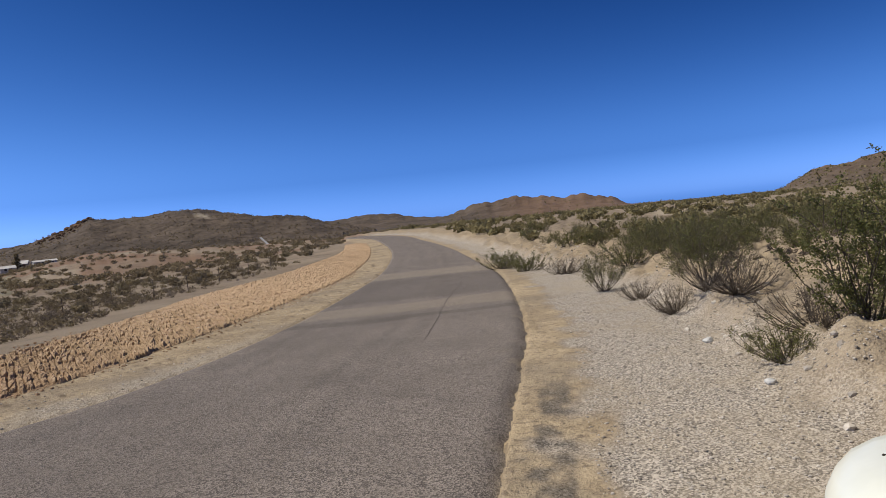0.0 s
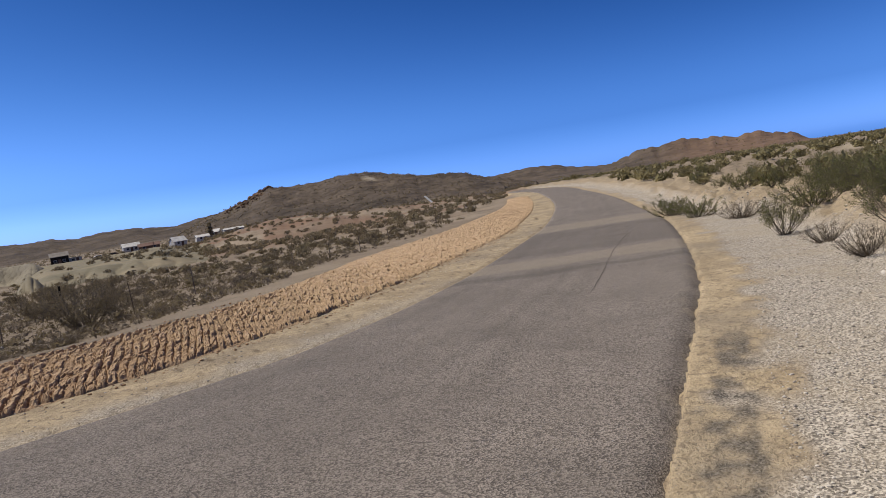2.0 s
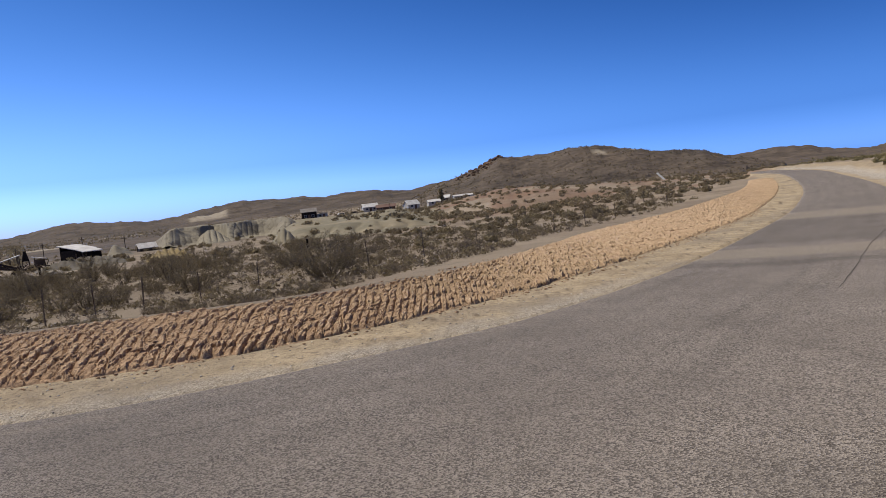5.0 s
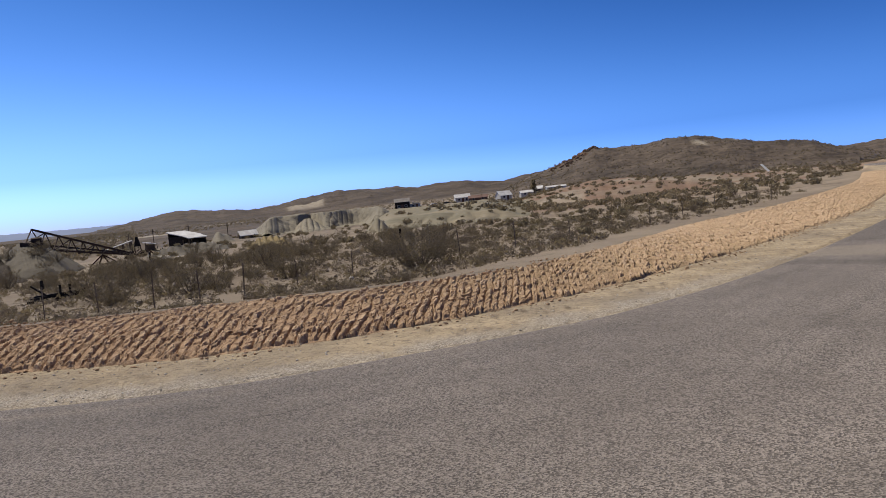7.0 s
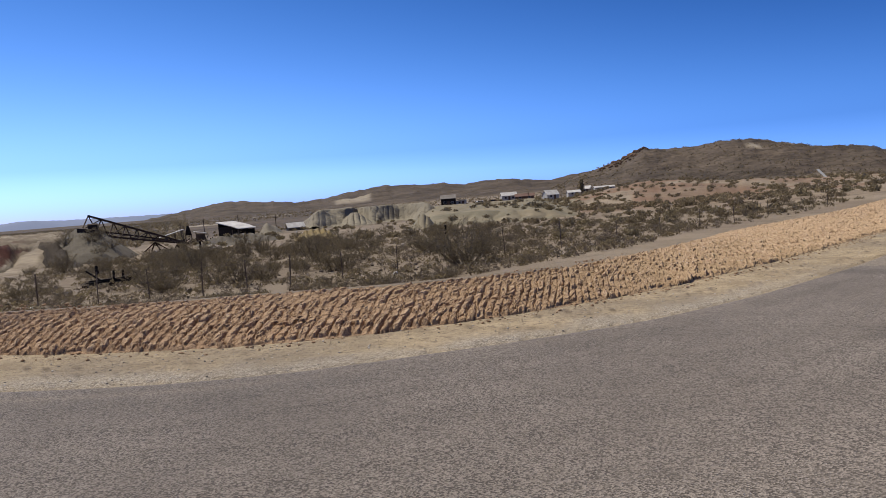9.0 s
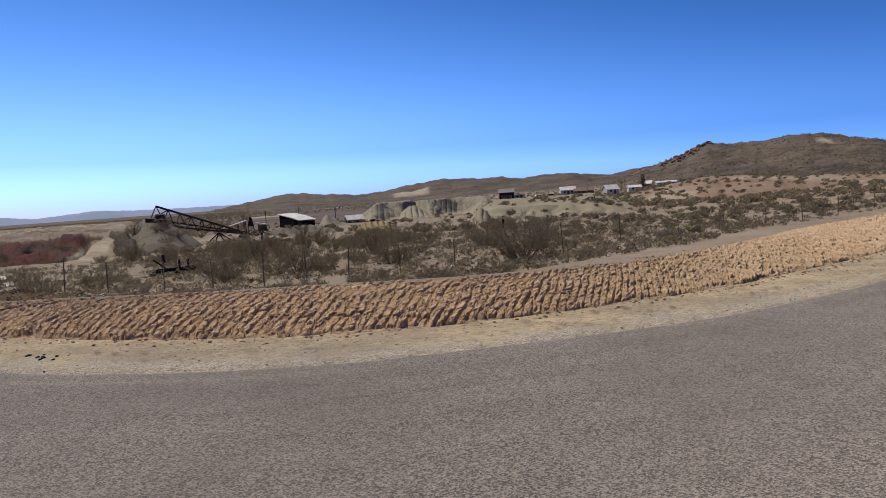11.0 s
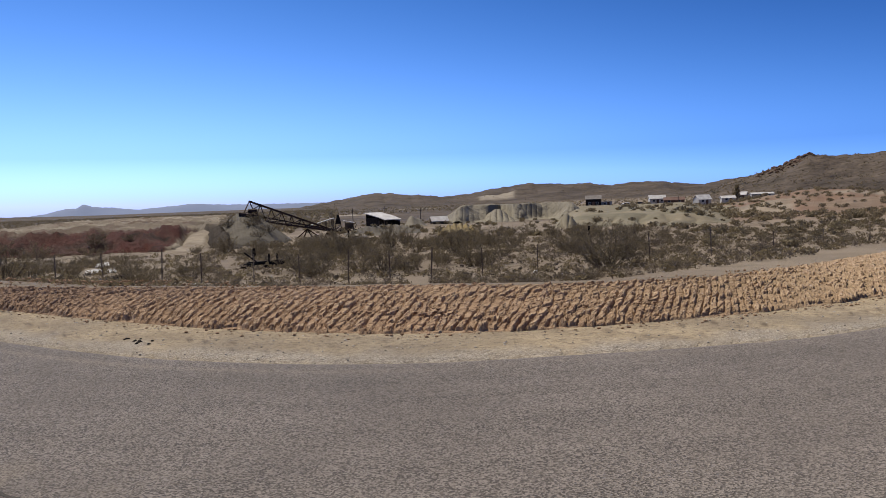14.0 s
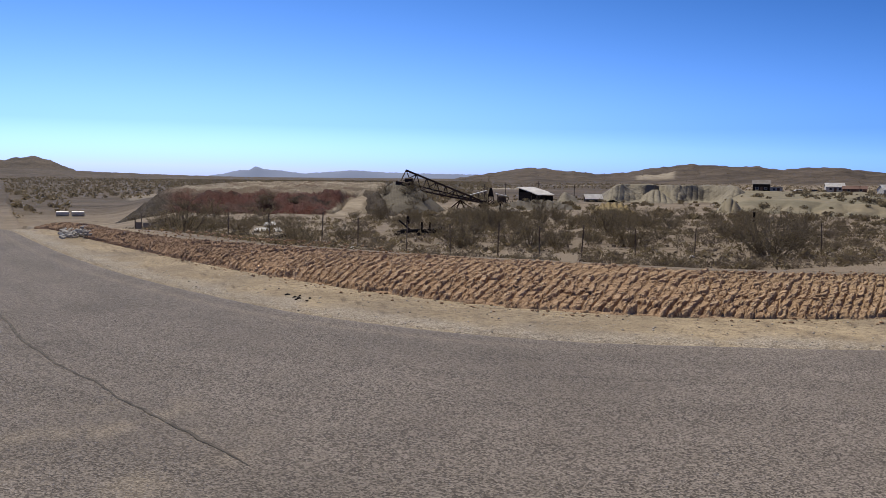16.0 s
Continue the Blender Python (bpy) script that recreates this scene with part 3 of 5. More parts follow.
class Shape:
    """Collects faces for one mesh."""

    def __init__(self):
        self.v, self.f = [], []

    def add(self, verts, faces):
        k = len(self.v)
        self.v += [tuple(p) for p in verts]
        self.f += [tuple(i + k for i in q) for q in faces]
        return self

    def box(self, x0, y0, z0, x1, y1, z1):
        v = [(x, y, z) for z in (z0, z1) for y in (y0, y1) for x in (x0, x1)]
        return self.add(v, [(0, 2, 3, 1), (4, 5, 7, 6), (0, 1, 5, 4), (2, 6, 7, 3), (0, 4, 6, 2), (1, 3, 7, 5)])

    def tube(self, pts, r0, r1, sides=5):
        """A tapered rod along a line of points."""
        pts = [Vector(p) for p in pts]
        k, n = len(self.v), len(pts)
        for i, p in enumerate(pts):
            d = (pts[min(i + 1, n - 1)] - pts[max(i - 1, 0)]).normalized()
            a = d.orthogonal().normalized()
            b = d.cross(a)
            r = r0 + (r1 - r0) * i / (n - 1)
            self.v += [tuple(p + a * (r * math.cos(q)) + b * (r * math.sin(q))) for q in [6.2832 * j / sides for j in range(sides)]]
        for i in range(n - 1):
            for j in range(sides):
                o, j2 = k + i * sides, (j + 1) % sides
                self.f.append((o + j, o + j2, o + sides + j2, o + sides + j))
        self.f.append(tuple(range(k + sides - 1, k - 1, -1)))
        self.f.append(tuple(range(k + (n - 1) * sides, k + n * sides)))
        return self

    def beam(self, a, b, w, h):
        """A squared timber or bar from a to b."""
        a, b = Vector(a), Vector(b)
        d = (b - a).normalized()
        s = d.cross(Vector((0, 0, 1)))
        s = s.normalized() if s.length > 1e-3 else Vector((1, 0, 0))
        u = s.cross(d)
        v = [p + s * (i * w / 2) + u * (j * h / 2) for p in (a, b) for i, j in ((-1, -1), (1, -1), (1, 1), (-1, 1))]
        return self.add(v, [(3, 2, 1, 0), (4, 5, 6, 7), (0, 1, 5, 4), (1, 2, 6, 5), (2, 3, 7, 6), (3, 0, 4, 7)])

    def rock(self, c, size, r, flat=0.7, cuts=2):
        bm = bmesh.new()
        bmesh.ops.create_icosphere(bm, subdivisions=cuts, radius=1)
        o = Vector((r.uniform(-50, 50), r.uniform(-50, 50), r.uniform(-50, 50)))
        k = len(self.v)
        for v in bm.verts:
            p = v.co * (1 + 0.32 * noise.noise(v.co * 1.3 + o) + 0.12 * noise.noise(v.co * 3.7 + o))
            self.v.append((c[0] + p.x * size, c[1] + p.y * size, c[2] + p.z * size * flat))
        self.f += [tuple(v.index + k for v in f.verts) for f in bm.faces]
        bm.free()
        return self

    def mesh(self, name, material, soft=False):
        me = bpy.data.meshes.new(name)
        me.from_pydata(self.v, [], self.f)
        me.materials.append(material)
        if soft:
            me.polygons.foreach_set("use_smooth", [True] * len(me.polygons))
        me.update()
        return me


def thing(name, m, label, category, group=""):
    ob = new(name)
    ob.matrix_basis = m
    ob.empty_display_size = 0.2
    return tagged(ob, label, category, group)


def part(name, shape, material, parent, label="", soft=False):
    me = shape.mesh(name, material, soft) if isinstance(shape, Shape) else shape
    ob = new(name, me)
    ob.parent = parent
    return tagged(ob, label) if label else ob


def solid(name, shape, material, m, label, category, group="", kind="", soft=False):
    ob = new(name, shape.mesh(name, material, soft) if isinstance(shape, Shape) else shape)
    ob.matrix_basis = m
    return tagged(ob, label, category, group, kind)


# more materials
n = Nodes("grey_tailings")
c = n.mix(n.step(n.noise(0.10, 5.0), 0.35, 0.65), (0.27, 0.24, 0.182), (0.36, 0.325, 0.25))
c = n.mix(n.step(n.noise(0.9, 4.0, 0.6, n.scaled(1, 1, 0.12)), 0.5, 0.68), c, (0.215, 0.19, 0.145))
n.bump(n.noise(2.2, 5.0), 0.8, 0.25)
TAILINGS = n.done(n.mix(0.3, c, n.mix(n.noise(14), (0.25, 0.25, 0.25), (0.75, 0.75, 0.75)), "OVERLAY"))
GREENISH = dull("greenish_spoil", (0.235, 0.215, 0.155), (0.31, 0.265, 0.185), 0.12, relief=0.1)
OCHRE = dull("ochre_spoil", (0.26, 0.19, 0.08), (0.30, 0.24, 0.13), 0.25, relief=0.1)
n = Nodes("red_ore")
c = n.mix(n.step(n.noise(0.10, 5.0, 0.7), 0.40, 0.62), (0.155, 0.058, 0.046), (0.13, 0.072, 0.056))
c = n.mix(n.step(n.noise(0.5, 5.0), 0.5, 0.7), c, (0.075, 0.050, 0.041))
c = n.mix(n.attr("ash"), c, n.mix(n.noise(0.3, 5.0), (0.085, 0.072, 0.058), (0.15, 0.13, 0.10)))
c = n.mix(n.attr("top"), c, n.mix(n.step(n.noise(0.07, 5.0), 0.45, 0.62), (0.36, 0.295, 0.215), (0.55, 0.48, 0.375)))
n.bump(n.noise(1.3, 6.0, 0.75), 1.0, 0.9)
RED_ORE = n.done(c)
GREY_HEAP = dull("grey_heap", (0.115, 0.10, 0.078), (0.165, 0.145, 0.112), 0.2, relief=0.08)
WOOD = dull("weathered_wood", (0.10, 0.078, 0.060), (0.17, 0.135, 0.105), 0.9, 0.85)
CHARRED = dull("charred_timber", (0.018, 0.016, 0.015), (0.045, 0.038, 0.033), 2.0, 0.9)
RUST = dull("rusted_steel", (0.045, 0.030, 0.024), (0.085, 0.050, 0.035), 1.5, 0.8, 0.3)
SHEET = dull("weathered_sheet_roof", (0.85, 0.84, 0.80), (0.66, 0.63, 0.59), 0.7, 0.55, 0.0)
WHITEWALL = dull("white_boards", (0.62, 0.61, 0.58), (0.50, 0.49, 0.46), 0.8, 0.8)
GREYWALL = dull("grey_boards", (0.27, 0.245, 0.22), (0.36, 0.33, 0.30), 0.8, 0.85)
BROWNWALL = dull("brown_boards", (0.13, 0.085, 0.065), (0.19, 0.13, 0.10), 0.8, 0.85)
REDROOF = dull("rusty_red_roof", (0.17, 0.095, 0.075), (0.23, 0.14, 0.11), 0.6, 0.8)
DARKGLASS = dull("dark_window", (0.03, 0.035, 0.04), (0.05, 0.055, 0.06), 1.0, 0.2)
WHITE = dull("white_paint", (0.78, 0.78, 0.74), (0.70, 0.70, 0.66), 1.5, 0.45)
STONE = dull("pale_stone", (0.40, 0.35, 0.28), (0.56, 0.51, 0.43), 6.0, 0.9)
DARKSTONE = dull("dark_stone", (0.12, 0.10, 0.085), (0.22, 0.18, 0.145), 4.0, 0.9)
CRAG = dull("brown_crag_rock", (0.13, 0.083, 0.058), (0.26, 0.17, 0.115), 0.15, 0.95, relief=0.3)
STEEL = dull("rusty_post_steel", (0.15, 0.118, 0.095), (0.24, 0.195, 0.16), 5.0, 0.7, 0.3)


def thin(m, col, share):
    """Leaves and twigs let some of the light through."""
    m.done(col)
    glow = m.t.nodes.new("ShaderNodeBsdfTranslucent")
    m.t.links.new(m.b.inputs["Base Color"].links[0].from_socket, glow.inputs["Color"])
    both = m.t.nodes.new("ShaderNodeMixShader")
    both.inputs[0].default_value = share
    m.t.links.new(m.b.outputs[0], both.inputs[1])
    m.t.links.new(glow.outputs[0], both.inputs[2])
    m.t.links.new(both.outputs[0], m.t.nodes["Material Output"].inputs["Surface"])
    return m.m


def leafy(name, a, b, c):
    m = Nodes(name, 0.7)
    col = m.mix(m.random(), a, b)
    col = m.mix(m.step(m.noise(9.0), 0.42, 0.62), col, c)
    m.b.inputs["Subsurface Weight"].default_value = 0.0
    return thin(m, col, 0.4)


LEAF_GREEN = leafy("creosote_leaf", (0.155, 0.168, 0.058), (0.21, 0.218, 0.080), (0.29, 0.275, 0.105))
LEAF_DULL = leafy("dusty_leaf", (0.215, 0.168, 0.105), (0.30, 0.238, 0.148), (0.27, 0.222, 0.125))
LEAF_GREY = leafy("dry_grey_twig", (0.26, 0.212, 0.155), (0.36, 0.30, 0.222), (0.21, 0.168, 0.125))
TWIG = leafy("grey_twig", (0.20, 0.163, 0.125), (0.30, 0.25, 0.192), (0.15, 0.120, 0.092))


# ---- mine dumps ----
DUMPS = []


def surface(x, y):
    """The land with its dumps."""
    z = height(x, y)
    h, r = np.degrees(np.arctan2(-x, y)), np.hypot(x, y)
    add = np.zeros(np.shape(x))
    for h0, h1, r0, r1, shape_of in DUMPS:
        inside = (h > h0) & (h < h1) & (r > r0) & (r < r1)
        if inside.any():
            add = np.maximum(add, np.where(inside, shape_of(h, r, x, y) - 0.12, 0))
    return z + add


def dump(name, h0, h1, r0, r1, na, nr, shape_of, material, label, attrs=None, dense=None):
    """A heap on the flat: a sheet over a sector of the land, raised by shape_of(heading, distance)."""
    steps_ = np.linspace(r0, r1, nr)
    if dense:                                 # finer where a steep face stands
        steps_ = np.interp(np.linspace(0, 1, nr), [0, 0.1, 0.85, 1], [r0, dense[0], dense[1], r1])
    hh, dd = np.meshgrid(np.linspace(h0, h1, na), steps_, indexing="ij")
    a = np.radians(hh)
    x, y = -np.sin(a) * dd, np.cos(a) * dd
    rise = shape_of(hh, dd, x, y)
    z = height(x, y) - 0.12 + rise - 0.6 * (1 - smooth(rise, 0.0, 0.14))
    DUMPS.append((h0, h1, r0, r1, shape_of))
    extra = attrs(hh, dd, x, y, rise) if attrs else ()
    return tagged(new(name, grid_mesh(name, x, y, z, material, extra)), label, "mine dump", kind="structure")


def gullies(h, size, seed, x, y):
    return np.abs(np.sin(h * 6.2832 / size + 1.2 * wave(x, y, 9, seed) + 1.5 * wave(x, y, 23, seed + 1)))


def notches(h, size, seed, x, y):
    """Rain-cut clefts in a steep face: broad ribs with narrow gaps of uneven depth between them."""
    a = h * 3.1416 / size + 1.6 * wave(x, y, 31, seed) + 0.9 * wave(x, y, 11, seed + 1)
    return (1 - np.abs(np.sin(a))) ** 1.6 * np.clip(0.65 + 0.6 * wave(x, y, 17, seed + 2), 0.1, 1.3)


def mesa_shape(h, r, x, y):
    edge = 175 + 5 * np.sin(h * 1.35 + 0.6) + 4 * wave(x, y, 26, 101) - 14 * smooth(h, 46.0, 47.0) * smooth(h, 50.4, 49.2) + 12 * smooth(np.abs(h - 45.6), 0.7, 0.2)
    cut = 1.6 * notches(h, 1.3, 103, x, y) + 0.55 * notches(h, 0.42, 107, x, y) + 0.5 * fractal(x, y, 6, 105, 3, 0.5)
    d = r - edge - cut
    wall = 0.07 * np.clip(d / 1.0, 0, 1) + 0.93 * np.clip((d + 11) / 11, 0, 1) ** 1.1      # a sloping face under a short upright lip
    ends = smooth(h, 38.8, 41.0) * smooth(h, 50.8, 48.4)
    apron = 0.22 * smooth(d, -16, -3)
    return (3.75 * np.maximum(wall, apron) + 0.12 * wave(x, y, 7, 104)) * ends * (1 - smooth(r, 236, 250))


dump("tailings_mesa", 38, 51, 150, 252, 420, 260, mesa_shape, TAILINGS, "grey flat-topped tailings heap with eroded gullied sides", dense=(158, 192))
dump("tailings_knoll", 44.0, 48.4, 140, 176, 220, 120,
     lambda h, r, x, y: np.maximum(0, 2.7 * np.exp(-((h - 46.1) / 1.0)**2 - ((r - 160) / 8)**2) - 0.55 * notches(h, 0.42, 109, x, y) * np.exp(-((h - 46.1) / 1.3)**2 - ((r - 156) / 9)**2)),
     TAILINGS, "grey rain-cut tailings knoll in front of the heap")
dump("greenish_dump", 29, 43, 82, 240, 300, 200,
     lambda h, r, x, y: (1.35 * smooth(r - 3.0 * notches(h, 1.7, 111, x, y) - 2.5 * wave(x, y, 14, 112), 86, 99) + 0.012 * np.clip(r - 97, 0, 120)) * smooth(h, 42.0, 39.8) * smooth(h, 29, 33) * (1 - smooth(r, 205, 238)) + 0.16 * fractal(x, y, 8, 113, 3) * smooth(r, 86, 92),
     GREENISH, "pale greenish spoil bank with a flat top")
dump("pale_knob", 39.6, 42.6, 82, 98, 90, 60,
     lambda h, r, x, y: np.maximum(0, 1.75 * np.exp(-((h - 41.0) / 0.75)**2 - ((r - 90) / 3.6)**2) - 0.3 * notches(h, 0.5, 115, x, y) * np.exp(-((h - 41.0) / 0.9)**2 - ((r - 88) / 4)**2)),
     GREENISH, "pale rounded spoil knob at the bank's end")
dump("ochre_dump", 46, 51.6, 74, 92, 150, 60,
     lambda h, r, x, y: 1.15 * np.exp(-((h - 49.0) / 1.35)**4 - ((r - 83) / 5)**2) * (0.8 + 0.3 * gullies(h, 0.9, 117, x, y)),
     OCHRE, "low ochre-yellow spoil heap")
dump("brown_dump", 50.5, 60, 84, 118, 180, 60,
     lambda h, r, x, y: 1.0 * np.exp(-((h - 54.6) / 2.6)**4 - ((r - 100) / 9)**2) * (0.85 + 0.25 * gullies(h, 1.1, 119, x, y)),
     GREY_HEAP, "low brown spoil heap below the mine shed")
dump("sandy_cone", 51.2, 53.8, 128, 146, 80, 50,
     lambda h, r, x, y: 2.0 * np.exp(-((h - 52.55) / 0.45)**2 - ((r - 137) / 4.5)**2) + 1.2 * np.exp(-((h - 51.9) / 0.4)**2 - ((r - 139) / 4)**2),
     TAILINGS, "small twin cones of pale spoil")


def heap_shape(h, r, x, y):
    cone = 1 - np.hypot((h - 64.6) / 3.3, (r - 84) / 15.0)
    return 3.15 * np.clip(cone * 1.25, 0, 1) ** 0.95 * (1 - 0.014 * gullies(h, 0.43, 121, x, y)) + 0.05 * fractal(x, y, 3, 122, 4, 0.6)


dump("grey_heap", 60.6, 69, 67, 101, 260, 120, heap_shape, GREY_HEAP, "steep grey waste heap below the fallen steel frame")


def bench_shape(h, r, x, y):
    edge = 70 + 0.55 * np.clip(h - 70, 0, 20) + 3.5 * wave(x, y, 13, 131) + 2.6 * fractal(x, y, 5, 132, 4, 0.6) + 13 * smooth(np.abs(h - 68.3), 1.4, 0.3)
    g = gullies(h, 1.2, 133, x, y)
    front = np.clip((r - 0.7 * g - edge + 4) / 15, 0, 1) ** 0.9
    left = smooth(h + 0.05 * (r - 80), 86.0, 81.5)
    top = 1.98 + 0.013 * np.clip(r - 78, 0, 170) + 0.30 * fractal(x, y, 7, 134, 5, 0.6)
    return top * front * left * smooth(h, 64.5, 66.2) * (1 - smooth(r, 230, 262))


def ramp_shape(h, r, x, y):
    mid = 68.3 - 0.13 * (r - 74)
    side = smooth(np.abs(h - mid - 0.3 * wave(x, y, 12, 138)), 1.9 - 0.03 * (r - 60), 0.5)
    return (0.16 + 1.75 * smooth(r, 66, 88) + 0.05 * fractal(x, y, 4, 139, 3)) * side * smooth(r, 60, 63) * (1 - smooth(r, 93, 97))


def bench_tints(h, r, x, y, rise):
    flat = smooth(rise, 1.55, 1.85) * smooth(r, 80, 86) * smooth(h, 82.5, 79)
    ash = np.clip(smooth(h, 80.2, 82.2) + smooth(h, 69.2, 67.6), 0, 1)
    ramp = smooth(np.abs(h - 68.6 - 0.09 * (78 - r)), 0.75, 0.45) * smooth(r, 60, 66)
    return [("ash", ash * 0.9), ("top", np.maximum(flat * (0.55 + 0.45 * smooth(wave(x, y, 20, 136) + 0.6, 0, 0.6)), ramp))]


dump("ore_bench", 64, 87, 60, 264, 360, 200, bench_shape, RED_ORE, "dark red ore dump with a pale flat top", bench_tints)
dump("haul_ramp", 63.5, 72.5, 60, 97, 120, 90, ramp_shape, dull("pale_track", (0.27, 0.22, 0.16), (0.40, 0.34, 0.255), 0.25, relief=0.05), "pale haul track climbing to the heap's top")

# ---- shrubs ----
def shrub_meshes(seed, tall, wide, stems, leaves, leaf, leaf_mat, bend=0.5, thick=0.012, bare=0.35):
    """An open desert shrub: stems that fan out from one foot, forking twigs, small leaves on the outer parts."""
    r = random.Random(seed)
    wood, tips = Shape(), []
    for i in range(stems):
        a = 6.2832 * (i + r.random()) / stems
        lean = wide * r.uniform(0.35, 1.0)
        top = tall * r.uniform(0.62, 1.0) * (1.05 - 0.35 * (lean / wide) ** 2)
        foot = Vector((r.uniform(-0.05, 0.05), r.uniform(-0.05, 0.05), -0.05))
        pts = []
        wob = [r.uniform(-0.06, 0.06) * tall for _ in range(8)]
        for k in range(5):
            t = k / 4
            out = lean * (t ** (1 - bend * 0.6))
            pts.append(foot + Vector((math.cos(a) * out + wob[k] * t, math.sin(a) * out + wob[k + 3] * t, top * t)))
        wood.tube(pts, thick * r.uniform(0.7, 1.2), thick * 0.3, 3)
        for k in range(r.randint(4, 6)):
            t = r.uniform(bare, 0.98)
            j = min(int(t * 4), 3)
            p = pts[j].lerp(pts[j + 1], t * 4 - j)
            d = Vector((math.cos(a + r.uniform(-1.3, 1.3)), math.sin(a + r.uniform(-1.3, 1.3)), r.uniform(0.3, 1.5))).normalized() * tall * r.uniform(0.14, 0.34)
            q = p + d * 0.5 + Vector((r.uniform(-1, 1), r.uniform(-1, 1), r.uniform(-1, 1))) * 0.03 * tall
            wood.tube([p, q, p + d], thick * 0.45, thick * 0.18, 3)
            tips += [(p, q), (q, p + d), (q, p + d)]
    fol = Shape()
    for i in range(leaves):
        p, q = r.choice(tips)
        c = p.lerp(q, r.random()) + Vector((r.gauss(0, 1), r.gauss(0, 1), r.gauss(0, 1))) * leaf * 0.9
        if c.z < 0.02:
            continue
        d = Vector((r.uniform(-1, 1), r.uniform(-1, 1), r.uniform(-0.3, 1.2))).normalized() * leaf * r.uniform(0.6, 1.3)
        s = d.orthogonal().normalized()
        s.rotate(Matrix.Rotation(r.uniform(0, 3.14), 3, d))
        s *= leaf * r.uniform(0.3, 0.6)
        fol.add([c - d * 0.5, c + s, c + d * 0.6, c - s], [(0, 1, 2, 3)])
    return wood.mesh("stem", TWIG), fol.mesh("foliage", leaf_mat)


def shrub(kind, meshes, m, label, group):
    ob = thing(kind, m, label, "bush", group)
    part("stem", meshes[0], None, ob)
    part("foliage", meshes[1], None, ob)
    return ob


def stand(x, y, turn=0.0, size=1.0, sink=0.03, tall=1.0):
    return Matrix.Translation((x, y, ground_at(x, y) - sink)) @ Matrix.Rotation(radians(turn), 4, "Z") @ Matrix.Diagonal((size, size, size * tall, 1))


def round_shrub(seed, tall, wide, stems, leaves, leaf, leaf_mat, thick=0.014, hollow=0.25):
    """A rounded desert shrub: many stems from one foot at every lean, forked twice into fine twigs, an uneven dome of small leaves."""
    r = random.Random(seed)
    wood, tips = Shape(), []
    lobes = [(r.uniform(0, 6.28), r.uniform(0.55, 1.25), r.uniform(0.7, 1.15)) for _ in range(4)]

    def reach(a):
        """The dome is lobed: some sides reach further and stand higher."""
        k = [max(0.0, math.cos(a - b)) ** 3 for b, _, _ in lobes]
        t = sum(k) + 0.25
        return (sum(q * o for q, (_, o, _) in zip(k, lobes)) + 0.22) / t, (sum(q * h for q, (_, _, h) in zip(k, lobes)) + 0.22) / t

    for i in range(stems):
        a = 6.2832 * (i + r.random()) / stems
        lean = math.sqrt(r.uniform(0.02, 1.0))
        out, up = reach(a)
        end = Vector((math.cos(a) * wide * lean * out, math.sin(a) * wide * lean * out, tall * up * math.sqrt(max(0.12, 1.0 - 0.72 * lean**2)) * r.uniform(0.72, 1.0)))
        foot = Vector((r.gauss(0, 0.05), r.gauss(0, 0.05), -0.06)) * min(1.0, tall)
        side = Vector((-math.sin(a), math.cos(a), 0)) * r.gauss(0, 0.07) * tall
        sag = Vector((math.cos(a), math.sin(a), -0.7)) * (0.10 * wide * lean)
        pts = [foot + (end - foot) * t + (side + sag) * math.sin(3.14 * t) for t in (0, 0.25, 0.5, 0.75, 1.0)]
        wood.tube(pts, thick * r.uniform(0.7, 1.3), thick * 0.25, 3)
        for k in range(r.randint(5, 8)):
            t = r.uniform(hollow, 1.0)
            j = min(int(t * 4), 3)
            p = pts[j].lerp(pts[j + 1], t * 4 - j)
            d = Vector((math.cos(a) + r.gauss(0, 0.8), math.sin(a) + r.gauss(0, 0.8), r.uniform(0.1, 1.6))).normalized() * tall * r.uniform(0.10, 0.28)
            q = p + d * 0.5 + Vector((r.gauss(0, 1), r.gauss(0, 1), r.gauss(0, 1))) * 0.018 * tall
            wood.tube([p, q, p + d], thick * 0.42, thick * 0.16, 3)
            tips += [(p, q), (q, p + d)]
            for _ in range(2):
                e = Vector((r.gauss(0, 1), r.gauss(0, 1), r.gauss(0.5, 0.8))).normalized() * tall * r.uniform(0.06, 0.13)
                o = q.lerp(p + d, r.random())
                wood.tube([o, o + e], thick * 0.25, thick * 0.12, 3)
                tips += [(o, o + e)] * 2
    fol = Shape()
    for i in range(leaves):
        p, q = r.choice(tips)
        c = p.lerp(q, r.random()) + Vector((r.gauss(0, 1), r.gauss(0, 1), r.gauss(0, 1))) * leaf
        if c.z < 0.02:
            continue
        d = Vector((r.uniform(-1, 1), r.uniform(-1, 1), r.uniform(-0.3, 1.2))).normalized() * leaf * r.uniform(0.6, 1.3)
        w = d.orthogonal().normalized()
        w.rotate(Matrix.Rotation(r.uniform(0, 3.14), 3, d))
        w *= leaf * r.uniform(0.3, 0.6)
        fol.add([c - d * 0.5, c + w, c + d * 0.6, c - w], [(0, 1, 2, 3)])
    return wood.mesh("stem", TWIG), fol.mesh("foliage", leaf_mat)


